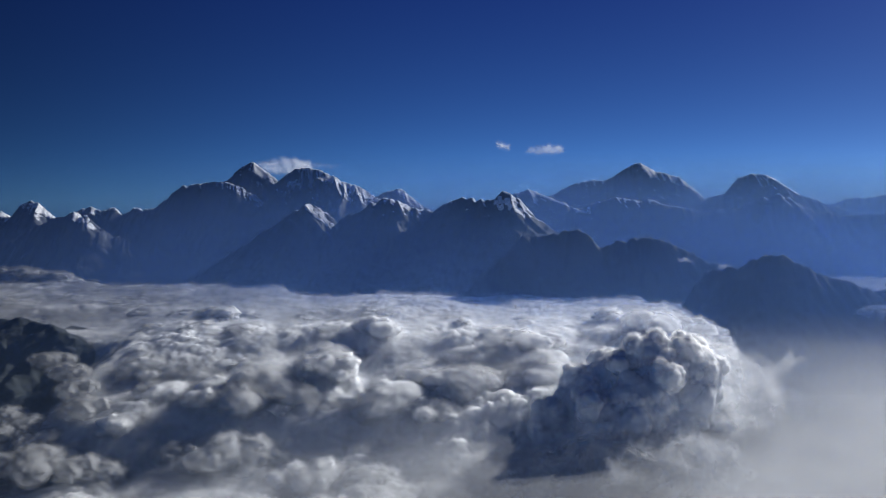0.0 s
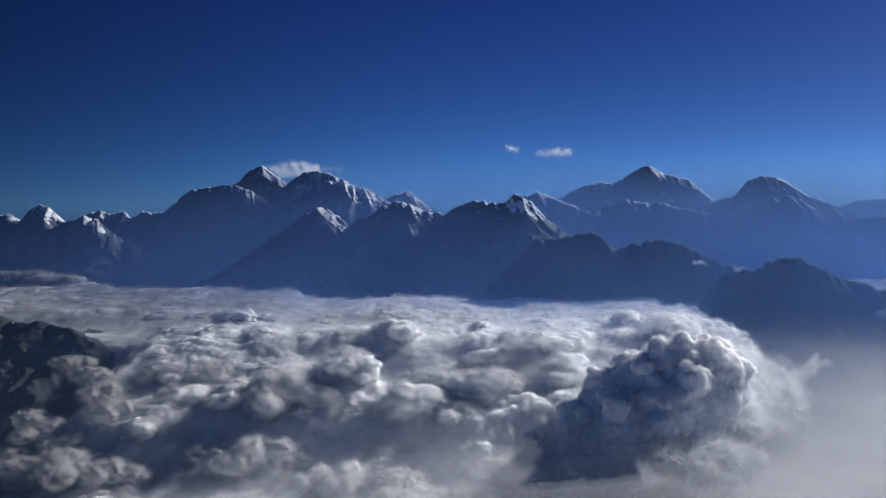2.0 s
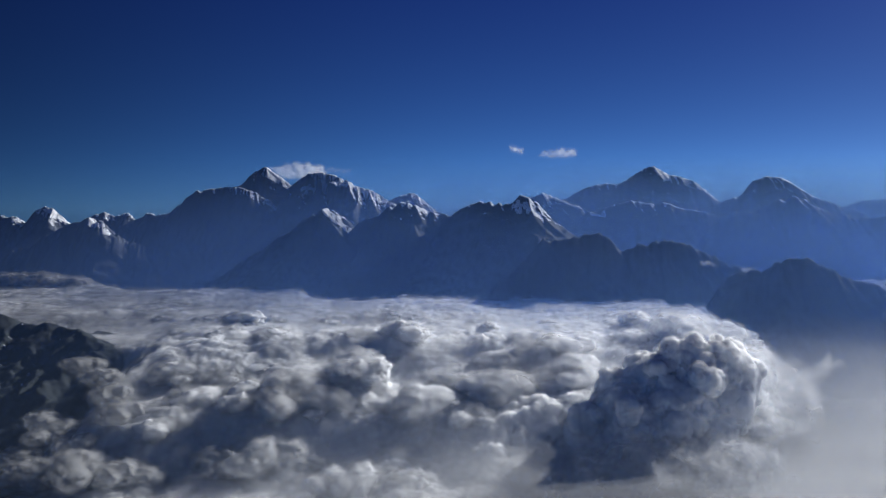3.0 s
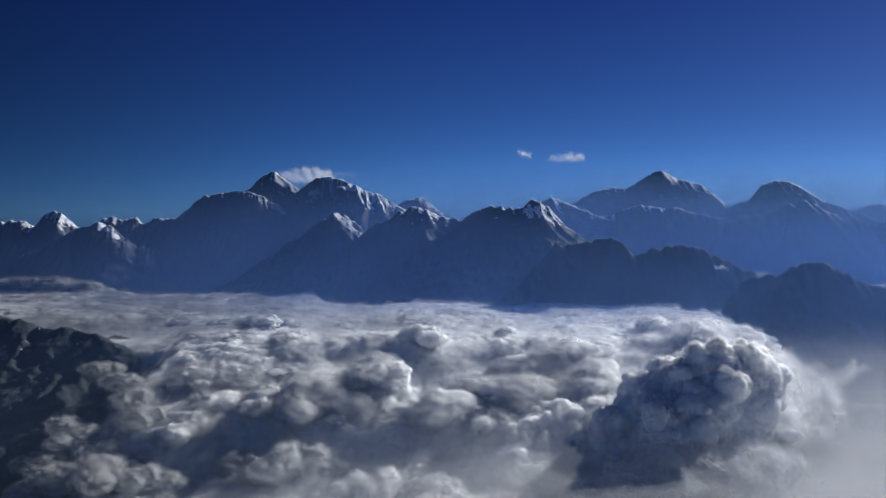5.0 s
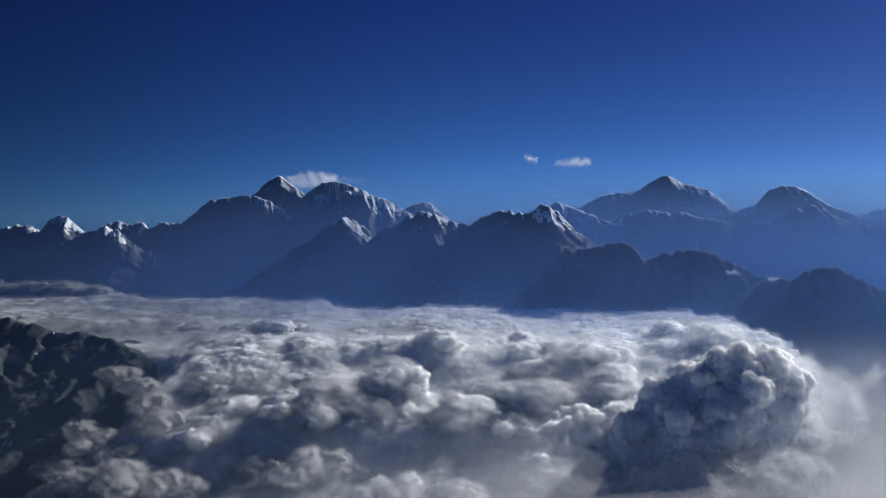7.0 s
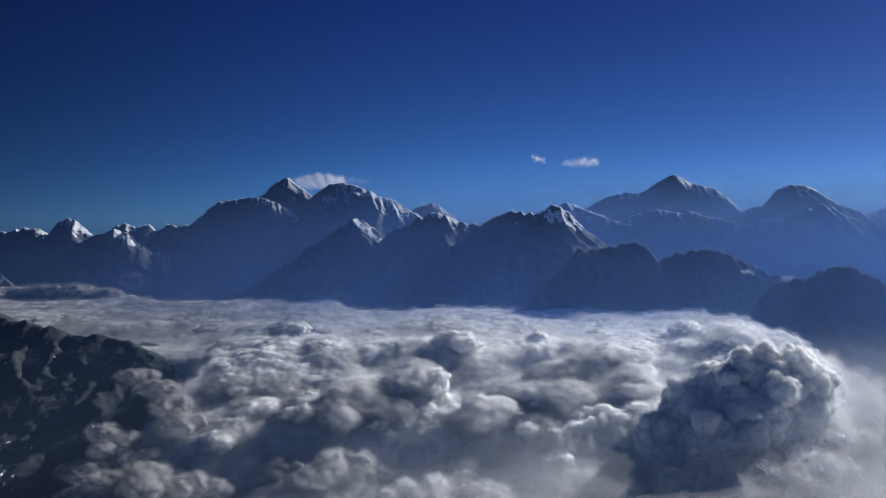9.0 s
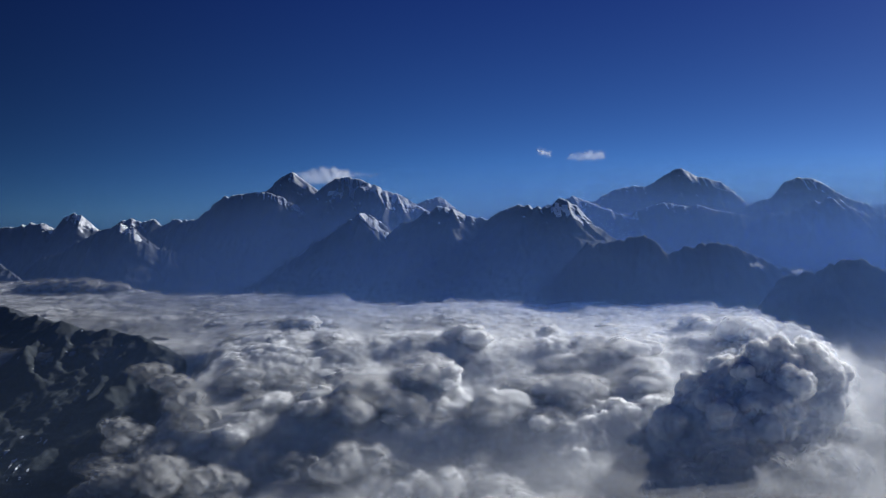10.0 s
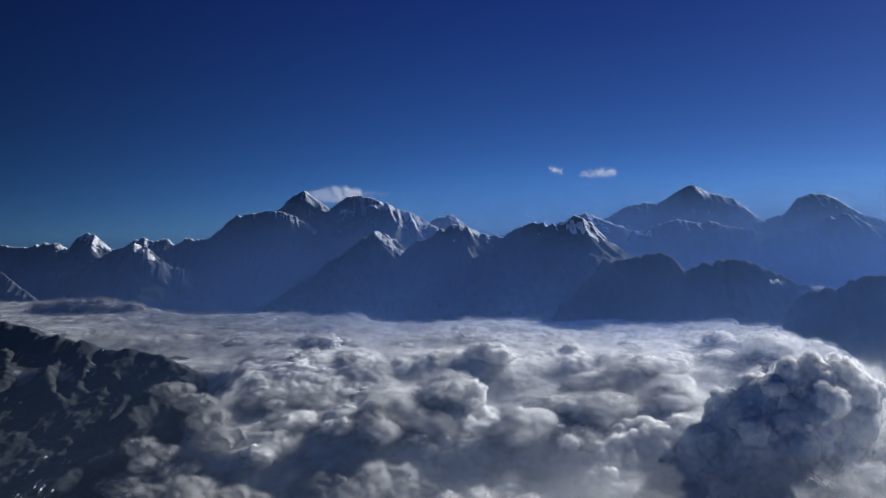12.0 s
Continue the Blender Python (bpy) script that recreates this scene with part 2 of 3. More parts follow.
def mountain(name, label, crest, seed, material=far_rock, cell=5.0, slope=0.9, spur_slope=0.8, spur_gap=85, front=700, rough=11, jag=8.0, ramp=22, shelves=()):
    """A massif along a crest, with side spurs that run down towards the valley and gullies between them.
    ramp: the length of the fluted snow ribs below the crest where it falls eastwards. shelves: snow ramps, as start, end and width."""
    rnd = random.Random(seed)
    broken = [crest[0]]  # the crest, broken into small teeth and notches
    for a, b in zip(crest, crest[1:]):
        pieces = max(2, round(math.dist(a[:2], b[:2]) / 10))
        for n in range(1, pieces):
            k = n / pieces
            x, y, z = (a[i] + (b[i] - a[i]) * k for i in range(3))
            broken.append((x + rnd.uniform(-3, 3), y + rnd.uniform(-7, 7), z + rnd.gauss(-0.05, 0.3) * jag + jag * (smooth_noise(np.array([x / 31.0]), np.array([seed * 7.3]), np.array([0.0]), seed)[0] - 0.5) * 2.4))
        broken.append(b)
    lines = []  # (x, y, z, x, y, z, side slope)
    bold, crest = crest, broken
    for a, b in zip(crest, crest[1:]):
        lines.append((*a, *b, slope))
    # end flanks
    for (x, y, z), way in ((crest[0], -1), (crest[-1], 1)):
        reach = max(z - 40, 40) / 0.75
        lines.append((x, y, z, x + way * reach * 0.8, y + (0.3 if way > 0 else -0.55) * reach, 40, slope))
    walked = 0.0
    for a, b in zip(crest, crest[1:]):
        run = math.dist(a[:2], b[:2])
        while walked < run:
            k = walked / run
            x, y, z = (a[i] + (b[i] - a[i]) * k for i in range(3))
            turn, fall = rnd.uniform(-0.75, 0.75), spur_slope * rnd.uniform(0.8, 1.25)
            for piece in range(2):  # a spur bends on its way down
                reach = rnd.uniform(40, 90)
                nx, ny, nz = x + math.sin(turn) * reach, y - math.cos(turn) * reach, z - fall * reach
                lines.append((x, y, z - 9, nx, ny, nz - 9, slope * 1.05))
                x, y, z, turn, fall = nx, ny, nz, turn + rnd.uniform(-0.6, 0.6), fall * rnd.uniform(0.75, 1.1)
            walked += spur_gap * rnd.uniform(0.6, 1.4)
        walked -= run
    xs, ys = [p[0] for p in crest], [p[1] for p in crest]
    X, Y = np.meshgrid(np.arange(min(xs) - 420, max(xs) + 420, cell), np.arange(min(ys) - front, max(ys) + 260, cell))
    WX = X + 22 * layered(X, Y, X * 0, 130, 3, seed + 11)
    WY = Y + 22 * layered(X, Y, X * 0, 130, 3, seed + 23)
    near_crest = np.full(X.shape, 1e9)
    H = np.full(X.shape, -100.0)
    for n, (x0, y0, z0, x1, y1, z1, side) in enumerate(lines):
        dx, dy = x1 - x0, y1 - y0
        px, py = (X, Y) if n < len(crest) - 1 else (WX, WY)
        k = np.clip(((px - x0) * dx + (py - y0) * dy) / (dx * dx + dy * dy), 0, 1)
        away = np.hypot(px - x0 - k * dx, py - y0 - k * dy)
        if n < len(crest) - 1:
            near_crest = np.minimum(near_crest, away)
        H = np.maximum(H, z0 + k * (z1 - z0) - side * (away + 0.55 * np.minimum(away, 75) - 0.15 * np.maximum(away - 200, 0)))
    for (x0, y0, z0), (x1, y1, z1) in zip(crest, crest[1:]):  # fluted snow ribs where the crest falls eastwards
        if not ramp or not any(a[0] <= x0 < b[0] and b[2] - a[2] < -0.14 * (b[0] - a[0]) for a, b in zip(bold, bold[1:])):
            continue
        reach = ramp * rnd.uniform(0.5, 1.7)
        lean, fall = rnd.uniform(0.0, 0.45) * reach, rnd.uniform(0.75, 1.0) * reach
        near_it = np.hypot(X - x0, Y - y0) < reach + 40
        px, py = X[near_it] - x0, Y[near_it] - y0
        k = np.clip((px * lean - py * reach) / (lean * lean + reach * reach), 0, 1)
        away = np.hypot(px - k * lean, py + k * reach)
        H[near_it] = np.maximum(H[near_it], z0 - 1 - k * fall - 1.15 * away)
    fields = []
    for (x0, y0, z0), (x1, y1, z1), wide in shelves:
        near_it = (X > x0 - 60) & (X < x1 + 60) & (np.abs(Y - (y0 + y1) / 2) < 130)
        px, py = X[near_it] - x0, Y[near_it] - y0
        dx, dy = x1 - x0, y1 - y0
        k = np.clip((px * dx + py * dy) / (dx * dx + dy * dy), 0, 1)
        away = np.hypot(px - k * dx, py - k * dy)
        broad = wide * (0.35 + 1.3 * smooth_noise(X[near_it] / 17, Y[near_it] / 40, px * 0, seed + 5))
        ahead = 0.5 * np.minimum(away, broad) + 1.6 * np.maximum(away - broad, 0)
        H[near_it] = np.maximum(H[near_it], z0 + k * (z1 - z0) - np.where(py < k * dy, ahead, 2.2 * away))
        field = np.zeros(X.shape, bool)
        gaps = smooth_noise(X[near_it] / 9, Y[near_it] / 16, px * 0, seed + 9)
        field[near_it] = (away < broad) & (py < k * dy + 2) & (k > 0.01) & (k < 0.99) & (gaps > (0.5 if y0 < 2500 else 0.38))
        fields.append(field)
    calm = ease(near_crest, 0, 40)
    upper = 1 - 0.5 * ease(near_crest, 60, 260)
    H = H + rough * calm * upper * (ridges(X, Y, 90, 5, seed + 31) - 0.7) * 2.4
    H = H + 9 * calm * (ridges(X, Y, 38, 4, seed + 61) - 0.68)
    H = H + 0.7 * cell * (ridges(X, Y, 4.2 * cell, 2, seed + 83) - 0.6)
    H = H + jag * (ridges(X, Y, 34, 4, seed + 47) - 0.68) * (1.2 - 0.8 * calm) * upper
    LAND[label] = (X, Y, H)
    thing = tagged(new(name, sheet_mesh(name, X, Y, H, material, H > -15)), label, "mountain", "mountains of the range")
    for field in fields:
        part("snowfield", sheet_mesh("snowfield", X, Y, H + 0.8, snow_mat, field), thing, "sunlit white snow on the shoulder of the ridge")
    return thing


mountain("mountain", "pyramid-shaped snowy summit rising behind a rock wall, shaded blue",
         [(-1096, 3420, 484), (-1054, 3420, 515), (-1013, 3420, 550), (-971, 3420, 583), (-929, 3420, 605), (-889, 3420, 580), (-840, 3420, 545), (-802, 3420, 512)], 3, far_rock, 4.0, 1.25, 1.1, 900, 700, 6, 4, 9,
         shelves=[((-914, 3415, 596), (-806, 3415, 516), 9)])
mountain("mountain", "broad dark rock wall with snow bands before the high summit",
         [(-1477, 3280, 336), (-1410, 3280, 365), (-1344, 3280, 381), (-1277, 3280, 436), (-1217, 3280, 484), (-1104, 3280, 499), (-1011, 3280, 502), (-933, 3275, 478), (-881, 3265, 444), (-816, 3250, 397), (-758, 3240, 355), (-698, 3230, 297)], 8, far_rock, 4.0, 1.0, 0.9, 260, 700, 8, 6, 30,
         shelves=[((-888, 3262, 445), (-752, 3235, 352), 24)])
mountain("mountain", "twin-topped snowy mountain with a sunlit white flank",
         [(-800, 3330, 496), (-746, 3330, 533), (-700, 3330, 565), (-665, 3330, 573), (-620, 3330, 565), (-566, 3330, 554), (-478, 3100, 519), (-421, 3100, 491), (-359, 3100, 469), (-297, 3100, 429), (-235, 3100, 390)], 14, far_rock, 4.0, 0.85, 0.75, 85, 700, 9, 7, 80,
         shelves=[((-520, 3130, 530), (-300, 3095, 430), 42), ((-723, 3290, 458), (-649, 3240, 384), 9), ((-597, 3290, 480), (-556, 3260, 443), 7)])
mountain("mountain", "small rounded snow peak with a bright eastern ridge",
         [(-333, 3340, 424), (-274, 3340, 456), (-220, 3340, 472), (-183, 3340, 464), (-140, 3340, 429), (-97, 3340, 394), (-48, 3340, 370), (43, 3340, 335)], 19, far_rock, 4.0, 0.9, 0.8, 85, 700, 8, 6, 40,
         shelves=[((-210, 3335, 466), (-88, 3330, 376), 18)])
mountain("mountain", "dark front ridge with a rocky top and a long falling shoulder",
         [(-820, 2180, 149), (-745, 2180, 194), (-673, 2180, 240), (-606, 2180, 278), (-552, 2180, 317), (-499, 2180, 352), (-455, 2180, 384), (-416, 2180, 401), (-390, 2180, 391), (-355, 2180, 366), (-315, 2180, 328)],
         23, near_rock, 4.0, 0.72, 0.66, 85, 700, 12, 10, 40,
         shelves=[((-418, 2175, 402), (-316, 2150, 325), 20)])
mountain("mountain", "long dark jagged front ridge with a snow-streaked rocky head",
         [(-322, 2150, 346), (-275, 2150, 370), (-232, 2150, 394), (-187, 2150, 419), (-145, 2150, 405), (-85, 2150, 388), (-38, 2150, 375), (10, 2080, 400), (68, 2060, 418), (112, 2050, 418), (135, 2050, 411), (168, 2050, 433), (194, 2050, 433), (218, 2050, 418), (244, 2050, 388), (274, 2050, 355), (316, 2050, 327), (357, 2050, 315)],
         29, near_rock, 4.0, 0.72, 0.66, 85, 700, 12, 10, 40,
         shelves=[((150, 2040, 404), (240, 2015, 336), 24)])
mountain("mountain", "hazy blue ridge behind the rocky head",
         [(247, 2900, 425), (289, 2900, 441), (352, 2900, 465), (392, 2900, 446), (439, 2900, 418), (485, 2900, 407), (532, 2900, 393), (598, 2900, 374)], 34, mid_rock,
         shelves=[((398, 2897, 442), (500, 2890, 402), 11)])
mountain("mountain", "great stepped pyramid mountain with hazy blue shaded walls",
         [(483, 3320, 423), (550, 3320, 461), (616, 3320, 495), (696, 3320, 511), (778, 3320, 514), (831, 3320, 548), (881, 3320, 575), (929, 3320, 596), (980, 3320, 562), (1044, 3320, 546), (1114, 3320, 527), (1179, 3320, 479), (1239, 3320, 429), (1312, 3320, 397)], 41, far_rock, 4.0, 1.1, 1.0, 140, 700, 7, 6, 6)
mountain("mountain", "lower serrated ridge below the great pyramid, flecked with snow",
         [(513, 2700, 376), (599, 2700, 410), (664, 2700, 430), (699, 2700, 421), (752, 2700, 408), (799, 2700, 417), (865, 2700, 395), (917, 2700, 389), (991, 2700, 371), (1057, 2700, 358)], 46, mid_rock,
         shelves=[((500, 2690, 384), (566, 2680, 366), 10)])
mountain("mountain", "dome-shaped mountain with a thin sunlit snow rim",
         [(1082, 2950, 411), (1141, 2950, 435), (1181, 2950, 442), (1215, 2950, 487), (1248, 2950, 515), (1292, 2950, 529), (1354, 2950, 520), (1402, 2950, 499), (1441, 2950, 461), (1489, 2950, 437), (1561, 2950, 418), (1610, 2950, 397), (1701, 2950, 373)], 52, far_rock, 4.0, 1.1, 1.0, 140, 700, 7, 4, 12,
         shelves=[((1372, 2945, 512), (1478, 2940, 446), 13)])
mountain("mountain", "hazy blue ridge in front of the domed mountain",
         [(937, 2550, 350), (993, 2550, 385), (1059, 2550, 381), (1140, 2550, 418), (1214, 2550, 438), (1268, 2550, 416), (1347, 2550, 375), (1471, 2550, 359), (1610, 2550, 369), (1759, 2550, 340)], 57, mid_rock)
mountain("mountain", "far pale snowy ridge at the end of the range",
         [(1954, 3700, 367), (2066, 3700, 408), (2131, 3700, 432), (2226, 3700, 429), (2332, 3700, 453), (2458, 3700, 432), (2609, 3700, 388)], 63)
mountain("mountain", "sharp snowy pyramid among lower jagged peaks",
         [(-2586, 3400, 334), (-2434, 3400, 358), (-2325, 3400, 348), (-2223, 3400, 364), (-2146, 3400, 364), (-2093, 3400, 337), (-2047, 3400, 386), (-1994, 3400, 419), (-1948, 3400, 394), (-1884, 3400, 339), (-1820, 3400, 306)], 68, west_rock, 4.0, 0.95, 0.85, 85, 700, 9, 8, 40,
         shelves=[((-1984, 3395, 412), (-1862, 3390, 322), 18), ((-2140, 3390, 358), (-2096, 3385, 326), 16)])
mountain("mountain", "dark peak with sunlit snow flecks near its top",
         [(-1900, 2960, 225), (-1810, 2930, 240), (-1741, 2900, 273), (-1669, 2900, 313), (-1610, 2900, 341), (-1527, 2900, 369), (-1476, 2900, 353), (-1431, 2900, 306), (-1367, 2900, 262), (-1290, 2920, 245), (-1200, 2950, 215)], 74, west_rock, 4.0, 1.0, 0.9, 120, 700, 9, 9, 26,
         shelves=[((-1520, 2895, 362), (-1428, 2885, 298), 22)])
mountain("mountain", "low far row of jagged snowy peaks",
         [(-1938, 3650, 338), (-1887, 3650, 370), (-1833, 3650, 388), (-1775, 3650, 364), (-1716, 3650, 379), (-1670, 3650, 347), (-1598, 3650, 376), (-1496, 3650, 373), (-1393, 3650, 367)], 79, west_rock)
mountain("mountain", "dark ridge sloping down into the cloud sea",
         [(-1960, 2560, 310), (-1833, 2500, 277), (-1719, 2450, 218), (-1609, 2400, 152)], 83, west_rock, 5.0, 1.2, 1.0)
mountain("mountain", "low dark forested ridge above the cloud edge",
         [(200, 1750, 322), (248, 1750, 322), (296, 1740, 333), (340, 1730, 338), (368, 1720, 312), (390, 1710, 291), (415, 1700, 305), (456, 1700, 319), (491, 1700, 319), (533, 1700, 311), (577, 1700, 294), (627, 1690, 271), (682, 1680, 250)],
         88, slope_rock, 4.0, 0.85, 0.8, 900, 700, 9, 8, 0)
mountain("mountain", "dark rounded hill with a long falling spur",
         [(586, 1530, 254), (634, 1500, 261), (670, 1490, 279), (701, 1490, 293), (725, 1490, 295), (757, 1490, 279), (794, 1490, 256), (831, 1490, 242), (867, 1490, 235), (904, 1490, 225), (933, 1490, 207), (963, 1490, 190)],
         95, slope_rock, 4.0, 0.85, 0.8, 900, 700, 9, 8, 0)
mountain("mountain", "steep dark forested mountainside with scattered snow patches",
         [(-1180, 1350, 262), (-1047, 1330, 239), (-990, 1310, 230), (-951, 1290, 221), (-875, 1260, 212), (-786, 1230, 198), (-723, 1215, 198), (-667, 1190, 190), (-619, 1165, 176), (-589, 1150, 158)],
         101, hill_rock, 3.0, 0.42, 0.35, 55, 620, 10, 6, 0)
mountain("hill", "small dark hilltop poking out of the cloud sea",
         [(-715, 1300, 160), (-694, 1300, 174), (-673, 1300, 170), (-651, 1300, 161)], 107, hill_rock, 3.0, 0.5, 0.4, 60, 200, 6, 2, 0)


# ---- snow patches on the near mountainside ----
HX, HY, HH = LAND["steep dark forested mountainside with scattered snow patches"]
dice = random.Random(5)


def land_height(x, y):
    column = min(max(int((x - HX[0, 0]) / (HX[0, 1] - HX[0, 0])), 0), HX.shape[1] - 1)
    row = min(max(int((y - HY[0, 0]) / (HY[1, 0] - HY[0, 0])), 0), HX.shape[0] - 1)
    return HH[row, column]


for n in range(46):
    cx, cy = (dice.gauss(-730, 22), dice.gauss(905, 26)) if n < 22 else (dice.uniform(-1000, -700), dice.uniform(900, 1230))
    wide, long = dice.uniform(0.8, 3.0), dice.uniform(1.5, 6.0)
    U, V = np.meshgrid(np.linspace(-1, 1, 7), np.linspace(-1, 1, 7))
    round_u, round_v = U * np.sqrt(1 - V * V / 2), V * np.sqrt(1 - U * U / 2)
    ragged = 1 + 0.5 * layered(U * 3 + n * 9.1, V * 3, U * 0, 1.3, 2, 900)
    PX, PY = cx + round_u * wide * ragged, cy + round_v * long * ragged
    PZ = np.vectorize(land_height)(PX, PY) + 0.5 + 0.5 * (1 - np.maximum(np.abs(U), np.abs(V)))
    tagged(new("snow_patch", sheet_mesh("snow_patch", PX, PY, PZ, snow_mat)), "small ragged patch of old snow on the dark mountainside", "snow", "snow patches on the mountainside")


# ---- cloud sea ----
def cloud_floor(x, y):
    """The height of the cloud sea's top before its heads are added."""
    top = 184 + 12 * ease(x, 100, 420) * (1 - ease(y, 1400, 1600)) - 46 * (1 - ease(y, 900, 1190)) - 62 * (1 - ease(y, 760, 930))
    edge = 465 + 75 * layered(x, y, x * 0, 110, 4, 211) - 250 * (1 - ease(y, 960, 1130))
    west = -530 + 70 * layered(x, y, x * 0, 130, 4, 217)
    top = top - 90 * (1 - ease(x, west - 120, west + 30)) * (1 - ease(y, 1080, 1180)) - 16 * (1 - ease(x, -640, -470)) * (1 - ease(y, 1300, 1450))
    shore = 1655 + 30 * layered(x, y, x * 0, 160, 3, 223) + 215 * (1 - ease(x, -470, -320)) + 480 * (1 - ease(x, -1330, -880))
    top = top - 130 * ease(y, shore, shore + 60) - 10 * ease(y, 1900, 2300)
    return top - 135 * ease(x, edge - 30, edge + 50)


HEADS = [  # larger heads: x, y, top, width
    (-139, 782, 96, 42), (-172, 795, 84, 34), (-266, 914, 80, 48), (-317, 945, 152, 44), (-63, 930, 152, 70),
    (83, 1052, 150, 80), (-115, 1142, 216, 42), (-154, 990, 192, 40), (135, 1070, 200, 46), (297, 1245, 212, 32), (35, 1217, 206, 26), (-420, 1300, 206, 40), (20, 960, 150, 70), (-240, 950, 138, 60), (-380, 960, 130, 60),
    (-1300, 1980, 210, 70), (-1190, 1960, 218, 64), (-1100, 1950, 204, 50), (-160, 1000, 170, 60), (150, 980, 160, 60), (350, 1150, 196, 80),
]


def cloud_top(X, Y, fine):
    """The height of the cloud sea, with small relief where fine is 1."""
    flat = X * 0
    near = 1 - ease(Y, 900, 1350)
    WX, WY = X + 30 * layered(X, Y, flat, 110, 4, 131), Y + 30 * layered(X, Y, flat, 110, 4, 137)
    Z = cloud_floor(X, Y)
    Z = Z + (7 + 8 * near) * layered(X, Y, flat, 210, 2, 141)
    lively = 0.30 + 0.9 * ease(layered(X, Y, flat, 190, 2, 161), -0.35, 0.4)
    lively = lively * (1 - 0.5 * (1 - ease(X, -330, -60)) * (1 - ease(Y, 900, 1120)))
    lively = lively * (1 - 0.75 * (1 - ease(X, -600, -380)) * (1 - ease(Y, 1300, 1500)))
    Z = Z + (7 + 14 * near) * (0.3 + 0.7 * ease(X, -620, -380)) * (puffs(WX, WY, flat, 118, 151) - 0.6)
    Z = Z + (5 + 13 * near) * lively * (puffs(WX, WY * 0.9, flat, 55, 157) - 0.5)
    Z = Z + (4 + 8 * near) * lively * (puffs(WX + 9, WY, flat, 29, 158) - 0.5)
    for x, y, top, wide in HEADS:
        dome = 1 - ((WX - x) ** 2 + (WY - y) ** 2) / wide ** 2
        Z = np.where(dome > 0, np.maximum(Z, Z + 0.75 * (top - 6 - Z) * np.clip(dome, 0, 1)), Z)
    low = 74 + 6 * layered(X, Y, flat, 150, 2, 181) - 60 * ease(X, 380, 520) - 70 * (1 - ease(X, -640, -480))
    Z = low + np.logaddexp(0, (Z - low) / 9) * 9
    small = 7.5 * (puffs(WX, WY, flat, 15, 163) - 0.5) + 4.0 * (puffs(X, Y, flat, 7.5, 167) - 0.5)
    return Z + fine * (0.5 + 0.5 * near) * ((0.3 + lively) * small + 1.2 * layered(X, Y, Z, 16, 3, 177, 0.6))


def rows_to(start, end, least, most):
    ys = [start]
    while ys[-1] < end:
        ys.append(ys[-1] + min(max(ys[-1] ** 2 / 420000, least), most))
    return np.array(ys)


X, Y = np.meshgrid(np.arange(-1900, 640, 2.8), rows_to(620.0, 2380, 2.0, 5.0))
cloud_sea = tagged(new("cloud_sea", sheet_mesh("cloud_sea", X, Y, cloud_top(X, Y, 1.0) - 4, cloud_white)),
                   "sea of white cumulus cloud tops filling the valley", "cloud", kind="stuff")


def veil_material(name, size, low, high, most, tint=(0.94, 0.94, 0.94), streak=1.0, back=0.4, even=False):
    """Thin cloud: scatters light both ways and lets the rest through; noise makes its gaps."""
    m = bpy.data.materials.new(name)
    m.use_nodes = True
    nodes, links = m.node_tree.nodes, m.node_tree.links
    nodes.clear()
    where = nodes.new("ShaderNodeNewGeometry")
    stretch = nodes.new("ShaderNodeMapping")
    stretch.inputs["Scale"].default_value = (1 / size, streak / size, 1 / size)
    links.new(where.outputs["Position"], stretch.inputs[0])
    wisps = add(nodes, "ShaderNodeTexNoise", Scale=1.0, Detail=7.0, Roughness=0.6, Distortion=0.4)
    links.new(stretch.outputs[0], wisps.inputs["Vector"])
    dense = nodes.new("ShaderNodeMapRange")
    dense.interpolation_type = "SMOOTHSTEP"
    for n, v in zip((1, 2, 3, 4), (low, high, 0.0, most)):
        dense.inputs[n].default_value = v
    links.new(wisps.outputs[0], dense.inputs[0])
    face, through_it, both = nodes.new("ShaderNodeBsdfDiffuse"), nodes.new("ShaderNodeBsdfTranslucent"), nodes.new("ShaderNodeMixShader")
    plain = nodes.new("ShaderNodeRGB")
    plain.outputs[0].default_value = (*tint, 1)
    shade_of = plain.outputs[0] if even else dimmer_west(nodes, links, where.outputs["Position"], plain.outputs[0])
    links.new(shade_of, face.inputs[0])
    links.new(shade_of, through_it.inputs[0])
    both.inputs[0].default_value = back
    links.new(face.outputs[0], both.inputs[1])
    links.new(through_it.outputs[0], both.inputs[2])
    clear, whole, end = nodes.new("ShaderNodeBsdfTransparent"), nodes.new("ShaderNodeMixShader"), nodes.new("ShaderNodeOutputMaterial")
    links.new(dense.outputs[0], whole.inputs[0])
    links.new(clear.outputs[0], whole.inputs[1])
    links.new(both.outputs[0], whole.inputs[2])
    links.new(whole.outputs[0], end.inputs[0])
    return m, nodes, links, dense, whole


X, Y = np.meshgrid(np.arange(-1900, 640, 6.0), rows_to(620.0, 2380, 5.0, 8.0))
veil_base = cloud_top(X, Y, 0.3)
for step in range(3):
    skin = veil_material("cloud_veil", 34, 0.38 + 0.05 * step, 0.64 + 0.05 * step, 0.32, (0.99, 0.99, 0.99))[0]
    lift = veil_base + 3.2 * step + 3 * layered(X, Y, X * 0, 25, 2, 400 + step)
    tagged(part("veil", sheet_mesh("veil", X, Y, lift, skin, (X < 300) | (veil_base > 168)), cloud_sea, "thin vapour over the cloud tops"), kind="stuff")


